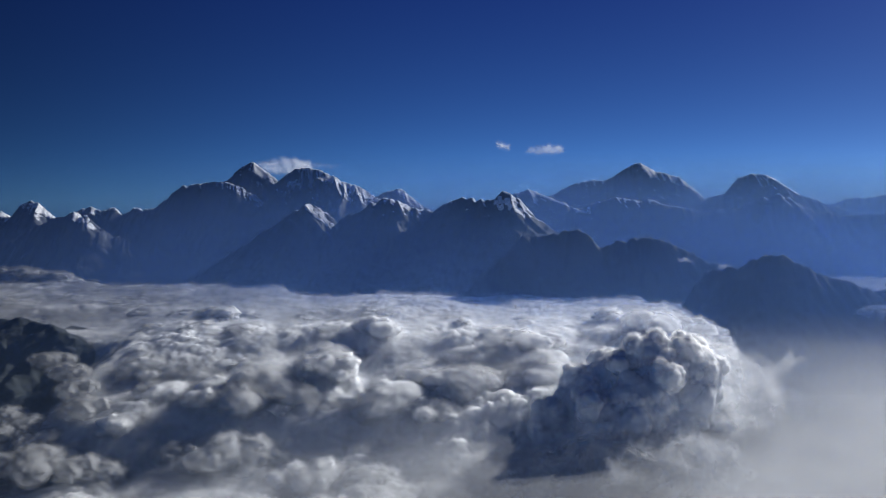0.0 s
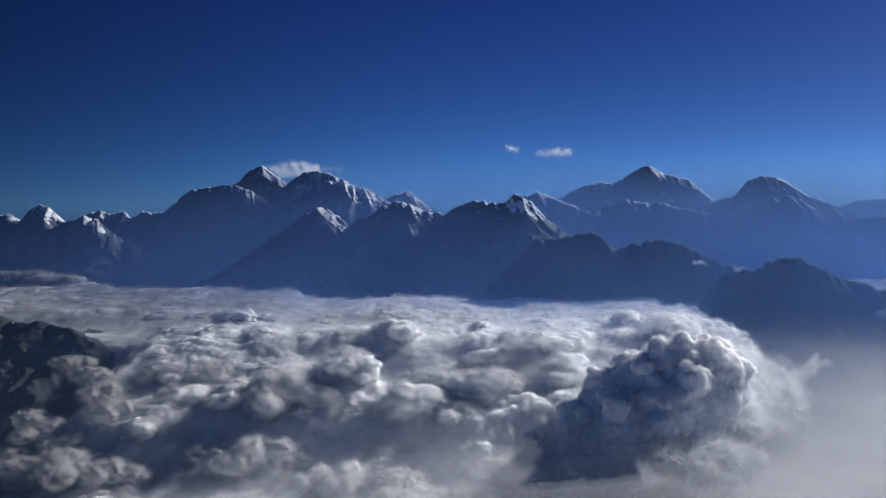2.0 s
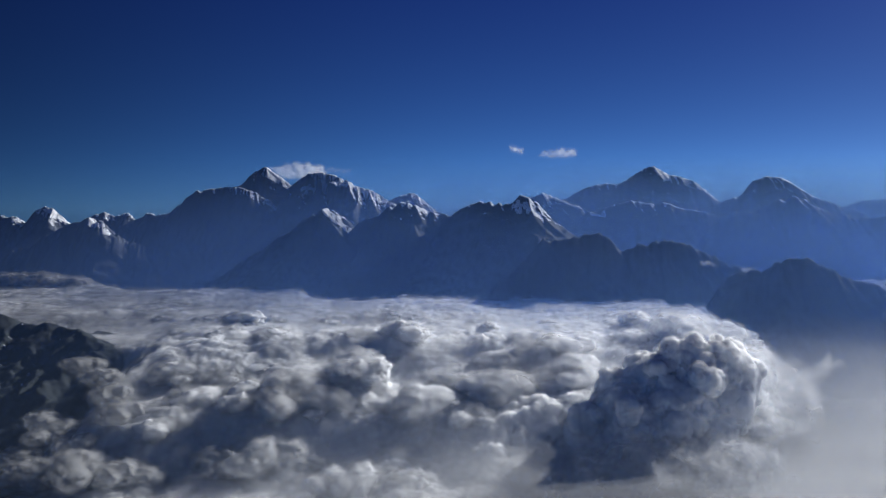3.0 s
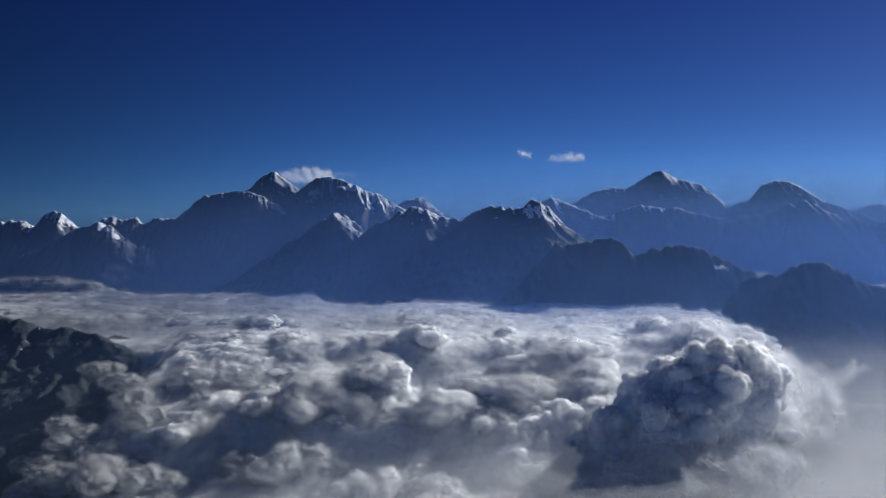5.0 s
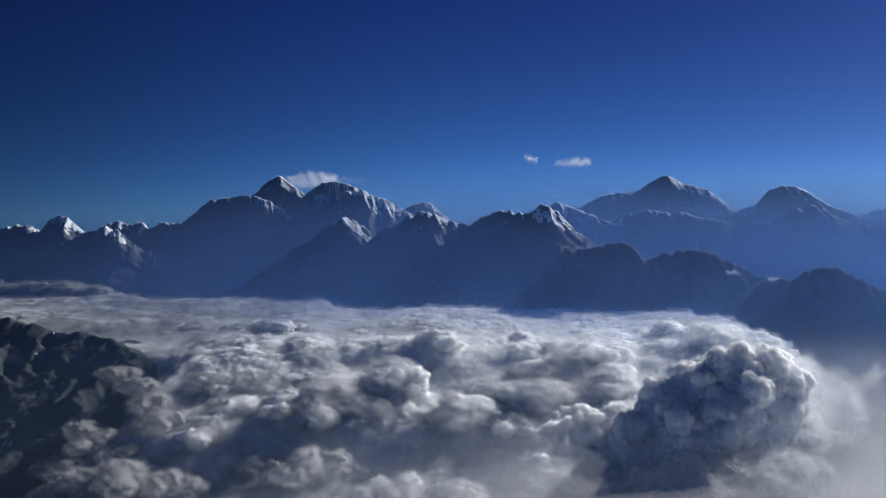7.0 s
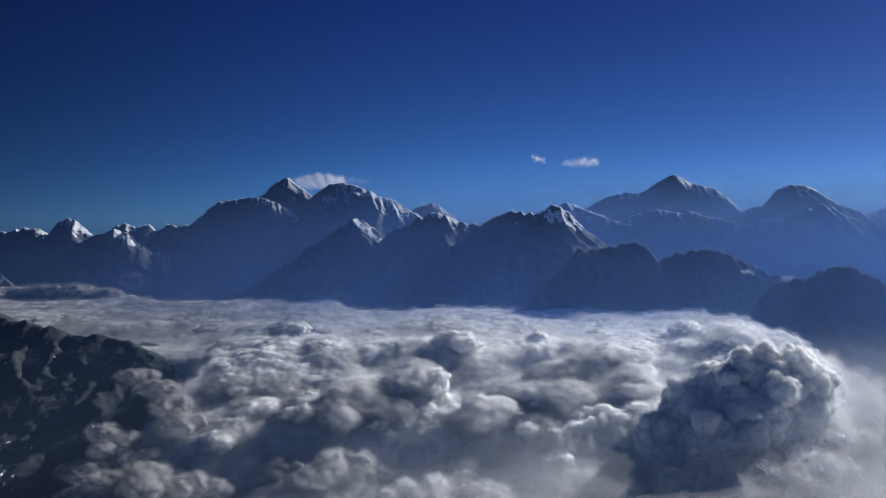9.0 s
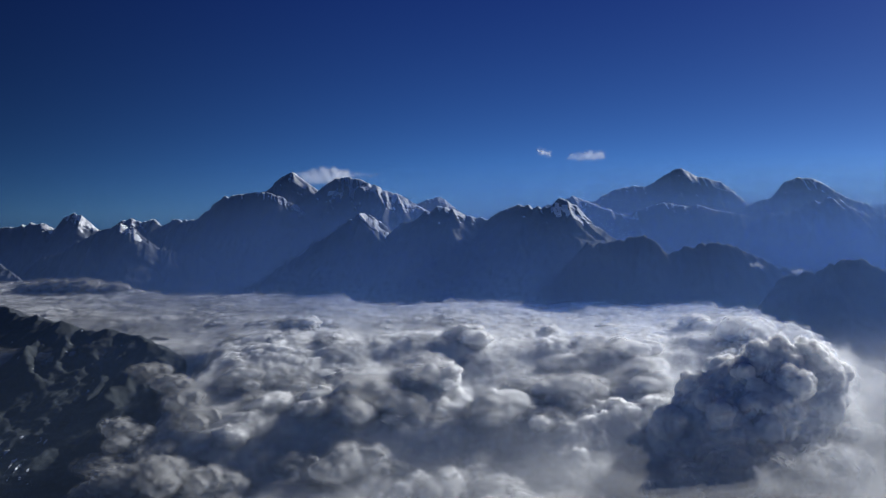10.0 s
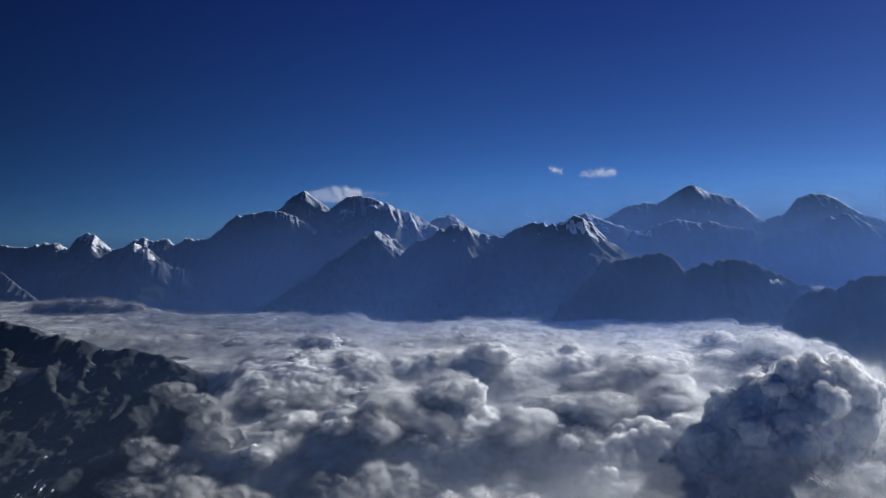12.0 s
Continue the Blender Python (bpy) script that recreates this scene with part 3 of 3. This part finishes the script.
# ---- valley mist ----
def mist(height, most, y_full, y_none, x_none, x_full, seed, roll=16):
    m, nodes, links, dense, whole = veil_material("valley_mist", 260, 0.30, 0.62, 1.0, (0.99, 0.99, 0.98), 1.6, 0.1)
    dense.inputs[3].default_value = 0.75
    split = nodes.new("ShaderNodeSeparateXYZ")
    where = next(n for n in nodes if n.bl_idname == "ShaderNodeNewGeometry")
    links.new(where.outputs["Position"], split.inputs[0])
    amount = dense.outputs[0]
    for axis, none, full in ((1, y_none, y_full), (0, x_none, x_full)):
        reach = nodes.new("ShaderNodeMapRange")
        reach.interpolation_type = "SMOOTHSTEP"
        reach.inputs[1].default_value, reach.inputs[2].default_value = none, full
        links.new(split.outputs[axis], reach.inputs[0])
        amount = arithmetic(nodes, links, "MULTIPLY", amount, reach.outputs[0])
    links.new(arithmetic(nodes, links, "MULTIPLY", amount, most), whole.inputs[0])
    X, Y = np.meshgrid(np.arange(-640, 2300, 18.0), np.arange(420, 2050, 18.0))
    Z = height + roll * layered(X, Y, X * 0, 230, 4, seed)
    tagged(new("valley_mist", sheet_mesh("valley_mist", X, Y, Z, m)), "smooth pale mist lying over the valley beside the clouds", "mist", kind="stuff")


for level in range(5):  # low thin layer before the cloud sea
    mist(76 + 16 * level, 0.14, 700, 900, -420 + 30 * level, 0, 540 + level, 26)
for level in range(6):  # thickening downwards round the tower's foot
    mist(62 + 9 * level, 0.5 - 0.07 * level, 800, 1050, -80, 140, 520 + level, 12)
mist(56, 1.0, 900, 1750, -60, 180, 501)
for level in range(11):
    height = 70 + 12 * level
    mist(height, 0.28 - 0.013 * level, 720, 1520, 20 + 36 * level, 230 + 44 * level, 502 + level)


# ---- blue haze before the range ----
haze_mat = bpy.data.materials.new("blue_haze")
haze_mat.use_nodes = True
hn, hl = haze_mat.node_tree.nodes, haze_mat.node_tree.links
hn.clear()
h_where, h_split = hn.new("ShaderNodeNewGeometry"), hn.new("ShaderNodeSeparateXYZ")
hl.new(h_where.outputs["Position"], h_split.inputs[0])
h_cloudy = add(hn, "ShaderNodeTexNoise", Scale=0.0022, Detail=3.0, Roughness=0.5)
hl.new(h_where.outputs["Position"], h_cloudy.inputs["Vector"])


def h_range(value, *stops):
    fade = hn.new("ShaderNodeMapRange")
    for n, v in enumerate(stops):
        fade.inputs[n + 1].default_value = v
    hl.new(value, fade.inputs[0])
    return fade.outputs[0]


# denser low and eastwards, paler there: the sun's stronger scattering put into the tint
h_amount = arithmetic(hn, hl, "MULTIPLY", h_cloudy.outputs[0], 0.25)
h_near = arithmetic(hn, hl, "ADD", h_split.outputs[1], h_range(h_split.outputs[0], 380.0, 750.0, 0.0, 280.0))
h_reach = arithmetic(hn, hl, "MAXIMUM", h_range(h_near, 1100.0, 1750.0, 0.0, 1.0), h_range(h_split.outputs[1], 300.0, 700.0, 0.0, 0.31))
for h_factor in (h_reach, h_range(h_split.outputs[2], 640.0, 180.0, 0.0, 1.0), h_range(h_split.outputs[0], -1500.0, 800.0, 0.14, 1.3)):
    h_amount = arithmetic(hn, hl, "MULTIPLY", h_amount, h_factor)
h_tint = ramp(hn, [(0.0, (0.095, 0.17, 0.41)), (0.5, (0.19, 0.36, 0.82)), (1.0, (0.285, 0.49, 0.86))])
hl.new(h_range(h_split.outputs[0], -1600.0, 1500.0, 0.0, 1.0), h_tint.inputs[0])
h_greyer = hn.new("ShaderNodeMix")  # greyer over the near clouds
h_greyer.data_type = "RGBA"
hl.new(h_range(h_split.outputs[1], 850.0, 1200.0, 0.0, 1.0), h_greyer.inputs[0])
h_greyer.inputs[6].default_value = (0.22, 0.32, 0.53, 1)
hl.new(h_tint.outputs[0], h_greyer.inputs[7])
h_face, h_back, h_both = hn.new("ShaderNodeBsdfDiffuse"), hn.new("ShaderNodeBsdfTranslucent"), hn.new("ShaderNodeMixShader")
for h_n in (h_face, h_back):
    hl.new(h_greyer.outputs[2], h_n.inputs[0])
hl.new(h_face.outputs[0], h_both.inputs[1])
hl.new(h_back.outputs[0], h_both.inputs[2])
h_clear, h_whole, h_end = hn.new("ShaderNodeBsdfTransparent"), hn.new("ShaderNodeMixShader"), hn.new("ShaderNodeOutputMaterial")
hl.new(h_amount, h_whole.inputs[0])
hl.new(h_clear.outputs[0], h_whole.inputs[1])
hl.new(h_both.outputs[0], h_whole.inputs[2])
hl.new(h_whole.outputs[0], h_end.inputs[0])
X, Y = np.meshgrid(np.arange(-3400, 3500, 90.0), np.arange(400, 3800, 60.0))
h_rows, h_columns = X.shape
h_index = np.arange(h_rows * h_columns).reshape(h_rows, h_columns)
h_quads = np.stack([h_index[:-1, :-1], h_index[:-1, 1:], h_index[1:, 1:], h_index[1:, :-1]], -1).reshape(-1, 4)
h_places, h_faces = [], []
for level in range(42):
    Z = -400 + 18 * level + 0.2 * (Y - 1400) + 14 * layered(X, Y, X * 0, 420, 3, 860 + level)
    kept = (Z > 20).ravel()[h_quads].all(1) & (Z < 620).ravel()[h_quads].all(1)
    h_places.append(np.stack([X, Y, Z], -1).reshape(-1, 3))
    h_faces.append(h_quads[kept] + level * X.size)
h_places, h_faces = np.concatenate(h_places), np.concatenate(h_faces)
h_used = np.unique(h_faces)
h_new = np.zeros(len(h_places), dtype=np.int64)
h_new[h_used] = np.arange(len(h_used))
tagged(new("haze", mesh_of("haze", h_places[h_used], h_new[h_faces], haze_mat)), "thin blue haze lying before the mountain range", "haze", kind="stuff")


# ---- cumulus tower ----
def unit_ball(cuts):
    bm = bmesh.new()
    bmesh.ops.create_icosphere(bm, subdivisions=cuts, radius=1.0)
    bm.verts.ensure_lookup_table()
    points, sides = np.array([v.co[:] for v in bm.verts]), np.array([[v.index for v in f.verts] for f in bm.faces])
    bm.free()
    return points, sides


BALL = {2: unit_ball(2), 3: unit_ball(3)}


def blob_mesh(name, balls, voxel, material, billow, seed, grain=()):
    """Balls melted into one skin, then billowed outwards."""
    rough = bpy.data.meshes.new(name)
    corners, faces, start = [], [], 0
    for x, y, z, r in balls:
        points, sides = BALL[3 if r > 12 else 2]
        corners.append(points * r + np.array((x, y, z)))
        faces.append(sides + start)
        start += len(points)
    corners, faces = np.concatenate(corners), np.concatenate(faces)
    rough.vertices.add(len(corners))
    rough.vertices.foreach_set("co", corners.astype(np.float32).ravel())
    rough.loops.add(faces.size)
    rough.loops.foreach_set("vertex_index", faces.ravel().astype(np.int32))
    rough.polygons.add(len(faces))
    rough.polygons.foreach_set("loop_start", np.arange(0, faces.size, 3, dtype=np.int32))
    rough.polygons.foreach_set("loop_total", np.full(len(faces), 3, dtype=np.int32))
    rough.update(calc_edges=True)
    ob = bpy.data.objects.new(name, rough)
    scene.collection.objects.link(ob)
    melt = ob.modifiers.new("melt", "REMESH")
    melt.mode, melt.voxel_size, melt.use_smooth_shade = "VOXEL", voxel, True
    data = bpy.data.meshes.new_from_object(ob.evaluated_get(bpy.context.evaluated_depsgraph_get()))
    bpy.data.objects.remove(ob)
    bpy.data.meshes.remove(rough)
    n = len(data.vertices)
    co, no = np.empty(n * 3, np.float32), np.empty(n * 3, np.float32)
    data.vertices.foreach_get("co", co)
    data.vertices.foreach_get("normal", no)
    co, no = co.reshape(-1, 3).astype(float), no.reshape(-1, 3).astype(float)
    for size, amount in billow:
        x, y, z = co.T
        co = co + no * (amount * (puffs(x, y, z, size, seed + int(size)) - 0.45))[:, None]
        data.vertices.foreach_set("co", co.astype(np.float32).ravel())
        data.update()
        data.vertices.foreach_get("normal", co32 := np.empty(n * 3, np.float32))
        no = co32.reshape(-1, 3).astype(float)
    for size, amount in grain:
        x, y, z = co.T
        co = co + no * (amount * layered(x, y, z, size, 2, seed + 50))[:, None]
    data.vertices.foreach_set("co", co.astype(np.float32).ravel())
    data.polygons.foreach_set("use_smooth", np.full(len(data.polygons), True))
    data.name = name
    data.materials.clear()
    data.materials.append(material)
    data.update()
    return data


TOWER = [(300, 852, 190, 40), (258, 852, 186, 44), (215, 852, 168, 46), (180, 855, 142, 46), (150, 858, 112, 46), (122, 862, 76, 44),
         (255, 842, 145, 46), (215, 838, 115, 50), (285, 855, 160, 36), (205, 832, 86, 40), (176, 838, 80, 52), (225, 855, 92, 40)]
dice = random.Random(17)
heads = list(TOWER)
heads += [(244, 806, 112, 24), (208, 806, 116, 18), (274, 812, 138, 20), (182, 812, 132, 15), (300, 818, 168, 22), (160, 812, 98, 16), (205, 804, 84, 22),
          (335, 858, 196, 15), (320, 846, 168, 17), (306, 838, 142, 17), (286, 828, 119, 18), (262, 818, 100, 18),
          (163, 772, 172, 13), (216, 773, 156, 15), (192, 774, 146, 13), (260, 800, 200, 18), (247, 792, 171, 16), (208, 818, 210, 11),
          (190, 800, 138, 34), (226, 806, 164, 32), (180, 790, 158, 16)]


def sprout(balls, count, least, most, depth):
    """Smaller heads that bulge from the outside of larger ones."""
    made = []
    for x, y, z, r in balls:
        for n in range(count):
            way = Vector((dice.gauss(0.2, 1), dice.gauss(-0.1, 1), dice.gauss(0.35, 1))).normalized()
            size = r * dice.uniform(least, most)
            made.append((x + way.x * r * depth, y + way.y * r * depth, z + way.z * r * depth, size))
    return made


second = sprout(heads, 11, 0.26, 0.50, 0.84)
heads = heads + second + sprout([b for b in second if b[3] > 9], 5, 0.24, 0.48, 0.92)
tower_white = cloud_material("tower_white", radius=14.0)
tower_skin = blob_mesh("cumulus_cloud", heads, 1.6, tower_white, [(16, 4.0), (7, 1.5)], 301, [(9, 0.6)])
cumulus = tagged(new("cumulus_cloud", tower_skin), "towering cauliflower-headed cumulus cloud with a shaded face and bright rim", "cloud")


def swollen(data, grow, material, seed):
    """A copy of a cloud's skin, pushed outwards unevenly, as its thin outer vapour."""
    copy = data.copy()
    n = len(copy.vertices)
    co, no = np.empty(n * 3, np.float32), np.empty(n * 3, np.float32)
    copy.vertices.foreach_get("co", co)
    copy.vertices.foreach_get("normal", no)
    co, no = co.reshape(-1, 3).astype(float), no.reshape(-1, 3).astype(float)
    x, y, z = co.T
    co = co + no * (grow * (0.8 + 0.8 * layered(x, y, z, 14, 3, seed)))[:, None]
    copy.vertices.foreach_set("co", co.astype(np.float32).ravel())
    copy.materials.clear()
    copy.materials.append(material)
    copy.update()
    return copy


for step in range(3):
    vapour = veil_material("tower_vapour", 20, 0.36 + 0.06 * step, 0.68 + 0.06 * step, 0.38, (0.99, 0.99, 0.99), 1.0, 0.6)[0]
    part("vapour", swollen(tower_skin, 0.8 + 1.3 * step, vapour, 610 + step), cumulus, "thin outer vapour")


# ---- loose clouds ----
def wisp(name, label, balls, voxel, billow, seed, dense, size, layers=5, grow=5.0):
    """A small cloud of nothing but thin layers, one inside the other."""
    base = blob_mesh(name, balls, voxel, cloud_white, billow, seed)
    base_height = balls[0][2]
    thing = None
    for step in range(layers):
        vapour = veil_material("thin_cloud", size, 0.22 + 0.06 * step, 0.86, dense * (1.25 - 0.22 * step), (0.99, 0.99, 0.99), 1.0, 0.5, base_height > 500)[0]
        layer = swollen(base, grow * (step - 2), vapour, seed + step)
        if thing is None:
            thing = tagged(new(name, layer), label, "cloud")
        else:
            part("vapour", layer, thing, "thin outer vapour")
    return thing


def string_of_balls(start, end, wide, tall, count, seed):
    """Balls strewn along a line, larger in its middle."""
    rnd = random.Random(seed)
    made = []
    for n in range(count):
        k = (n + rnd.random()) / count
        swell = 0.35 + 0.65 * math.sin(math.pi * k) ** 0.7
        made.append((start[0] + (end[0] - start[0]) * k, start[1] + (end[1] - start[1]) * k + rnd.uniform(-1, 1) * wide * 0.4,
                     start[2] + (end[2] - start[2]) * k + rnd.uniform(-0.5, 0.5) * tall, tall * swell * rnd.uniform(0.8, 1.1)))
    return made


wisp("small_cloud", "small bright flat-bottomed cloud floating over the ridge", string_of_balls((372, 3155, 640), (540, 3155, 642), 34, 18, 40, 71), 3.0, [(30, 3)], 701, 0.16, 110)
wisp("small_cloud", "tiny faint scrap of cloud in the blue sky", string_of_balls((240, 3155, 664), (300, 3155, 646), 20, 13, 8, 72), 3.5, [(30, 6)], 711, 0.2, 50)
wisp("summit_cloud", "pale cloud streaming off the highest summit", string_of_balls((-935, 3470, 584), (-650, 3470, 584), 30, 32, 34, 73), 4.0, [(40, 5)], 721, 0.11, 200)
wisp("summit_cloud", "thin banner of cloud over the twin-topped mountain", string_of_balls((-680, 3380, 580), (-500, 3380, 578), 30, 13, 12, 74), 4.0, [(30, 6)], 731, 0.09, 60)
wisp("cloud_wisp", "ragged upright wisp of cloud beside the tower", string_of_balls((396, 850, 176), (428, 850, 214), 12, 10, 12, 75), 1.6, [(10, 4), (5, 2)], 741, 0.09, 18, 5, 2.0)
wisp("cloud_wisp", "faint scrap of mist drifting over the valley", string_of_balls((424, 850, 205), (446, 850, 210), 10, 5, 6, 76), 1.6, [(8, 3), (4, 1.5)], 751, 0.08, 16, 5, 1.6)
wisp("cloud_wisp", "faint scrap of mist in the side valley", string_of_balls((-930, 2050, 188), (-880, 2050, 190), 20, 12, 7, 77), 4.0, [(20, 6), (10, 3)], 761, 0.06, 30)


for x, y, z in ((556, 1600, 270), (650, 1600, 255)):
    wisp("cloud_wisp", "thin bright streak of cloud below the dark ridge", string_of_balls((x - 20, y, z + 2), (x + 20, y, z - 3), 8, 5, 9, 78), 1.8, [(10, 3)], 771, 0.34, 22, 4, 1.4)

# cauliflower heads standing out of the cloud sea
head_white = cloud_material("head_white", radius=32.0)
dice = random.Random(23)
HEAD_KINDS = []
for kind in range(4):
    dice.seed(40 + kind)
    lobes = [(0, 0, 0, 20)] + [(dice.uniform(-22, 22), dice.uniform(-18, 18), dice.uniform(-6, 9), dice.uniform(9, 16)) for n in range(6)]
    small = sprout(lobes, 9, 0.3, 0.55, 0.8)
    skin = blob_mesh("cloud_head", lobes + small + sprout(small, 4, 0.3, 0.5, 0.85), 1.3, head_white, [(9, 1.2)], 910 + kind, [(8, 1.0)])
    shells = []
    for step in range(4):
        vapour = veil_material("head_vapour", 70, 0.30 + 0.06 * step, 0.64 + 0.06 * step, 0.36, (0.99, 0.99, 0.99), 1.0, 0.4)[0]
        shells.append(swollen(skin, 0.5 + 2.2 * step, vapour, 930 + step))
    core = veil_material("soft_core", 90, 0.15, 0.6, 0.75, (0.99, 0.99, 0.99), 1.0, 0.4)[0]
    HEAD_KINDS.append((swollen(skin, -1.2, head_white, 929), shells, swollen(skin, -2.0, core, 928)))


def cloud_head(kind, x, y, z, size, turn, label, soft=False):
    skin, shells, loose = HEAD_KINDS[kind % 4]
    thing = tagged(new("cumulus_cloud", loose if soft else skin), label, "cloud", "cumulus clouds of the cloud sea")
    for shell in shells:
        part("vapour", shell, thing, "thin outer vapour")
    thing.matrix_world = pose(x, y, z, 0, 0, turn) @ Matrix.Diagonal((size * 1.25, size, size * 0.7, 1))
    return thing


def cloud_height(x, y):
    return float(cloud_top(np.array([[x, x + 1.0]]), np.array([[y, y]]), 0.3)[0, 0])


for x, y, top, wide in HEADS:
    size = wide / 34
    cloud_head(dice.randrange(4), x, y, max(top - 24 * size, cloud_height(x, y) - 6 * size), size, dice.uniform(0, 360), "large cauliflower cloud head rising from the cloud sea")
count = 0
while count < 60:
    x, y = dice.uniform(-620, 430), 760 + 640 * dice.random() ** 1.3
    busy = float(layered(np.array([[x, x]]), np.array([[y, y]]), np.zeros((1, 2)), 190, 2, 161)[0, 0])
    if x < -0.62 * y - 60 or busy < dice.uniform(-0.5, 0.25) or (y < 930 and 60 < x):
        continue
    size = dice.uniform(0.7, 1.7) * (1.0 if y < 1150 else 0.7)
    cloud_head(dice.randrange(4), x, y, cloud_height(x, y) - 13 * size, size, dice.uniform(0, 360), "white cauliflower cloud head half sunk in the cloud sea")
    count += 1
for x, y, z, size in ((250, 796, 74, 0.8), (292, 806, 88, 0.9), (326, 820, 104, 0.8), (335, 850, 130, 0.8), (345, 900, 150, 1.1)):
    cloud_head(dice.randrange(4), x, y, z, size, dice.uniform(0, 360), "soft pale cloud head at the foot of the tower")

# broken puffs before the dark mountainside
for x, y, z, size in ((-545, 782, 84, 0.8), (-508, 790, 92, 1.1), (-470, 786, 98, 1.2), (-430, 792, 92, 1.0), (-395, 800, 88, 0.8), (-560, 830, 96, 0.9), (-575, 905, 118, 0.9), (-540, 880, 112, 1.0),
                      (-505, 960, 140, 1.1), (-548, 1010, 152, 0.9), (-300, 812, 96, 1.2), (-262, 806, 104, 1.3), (-225, 815, 92, 1.0), (-600, 1060, 160, 0.8), (-470, 905, 128, 1.2)):
    cloud_head(dice.randrange(4), x, y, z, size, dice.uniform(0, 360), "loose soft puff of cloud before the dark mountainside", True)

# small puffs at the tower's foot and before the falling spur
for x, y, z, size in ((70, 792, 72, 0.6), (112, 772, 76, 0.7), (150, 756, 84, 0.6), (190, 748, 92, 0.8), (222, 742, 100, 0.7), (30, 770, 78, 0.5),
                      (872, 1432, 176, 0.7), (908, 1428, 180, 0.9), (950, 1424, 176, 0.8), (1000, 1424, 178, 1.0), (1050, 1430, 178, 1.0)):
    cloud_head(dice.randrange(4), x, y, z, size, dice.uniform(0, 360), "small loose puff of cloud in the valley mist", True)
for x, y, z, size in ((455, 1180, 180, 0.9), (438, 1120, 176, 1.0), (428, 1245, 184, 0.8), (472, 1235, 172, 0.8), (430, 1065, 166, 0.9), (400, 1310, 184, 0.8), (452, 1300, 178, 0.9)):
    cloud_head(dice.randrange(4), x, y, z, size, dice.uniform(0, 360), "fluffy bright cloud head at the edge of the cloud sea", x > 450)

# soft cloud that spills past the tower into the valley
wisp("cloud_puff", "soft bright cloud spilling down beside the tower", string_of_balls((335, 905, 184), (425, 890, 116), 80, 38, 20, 81), 3.0, [(30, 10), (13, 5)], 801, 0.36, 46, 5, 5.0)
wisp("cloud_puff", "pale ragged cloud at the foot of the tower", string_of_balls((190, 722, 112), (330, 748, 112), 40, 26, 16, 82), 2.6, [(26, 8), (11, 4)], 811, 0.55, 34, 5, 3.4)
wisp("cloud_puff", "soft cream cloud drifting before the foot of the tower", string_of_balls((58, 706, 112), (255, 716, 132), 36, 23, 26, 86), 2.6, [(24, 8), (10, 4)], 851, 0.5, 40, 5, 4.0)
wisp("cloud_puff", "soft grey cloud at the shaded foot of the tower", string_of_balls((60, 792, 66), (200, 778, 84), 40, 22, 16, 85), 2.8, [(26, 8), (11, 4)], 841, 0.2, 36, 5, 5.0)
wisp("cloud_puff", "pale ragged cloud fading into the valley mist", string_of_balls((360, 860, 108), (470, 850, 104), 60, 20, 12, 83), 3.0, [(30, 8), (12, 4)], 821, 0.24, 40, 5, 4.0)
wisp("cloud_puff", "small soft cloud standing out of the low layer", string_of_balls((60, 770, 70), (110, 775, 72), 20, 10, 6, 84), 2.2, [(16, 5), (8, 2.5)], 831, 0.25, 20, 5, 2.0)

# cloud in the next valley, past the falling spur
X, Y = np.meshgrid(np.arange(860, 1700, 5.0), np.arange(1540, 1900, 5.0))
Z = 206 + 9 * (puffs(X, Y, X * 0, 60, 771) - 0.4) + 8 * layered(X, Y, X * 0, 40, 4, 775) - 90 * ease(Y, 1800, 1880) - 60 * (1 - ease(X, 880, 960))
tagged(new("cloud_bank", sheet_mesh("cloud_bank", X, Y, Z, cloud_white)), "bright cloud bank in the next valley behind a dark spur", "cloud", kind="stuff")
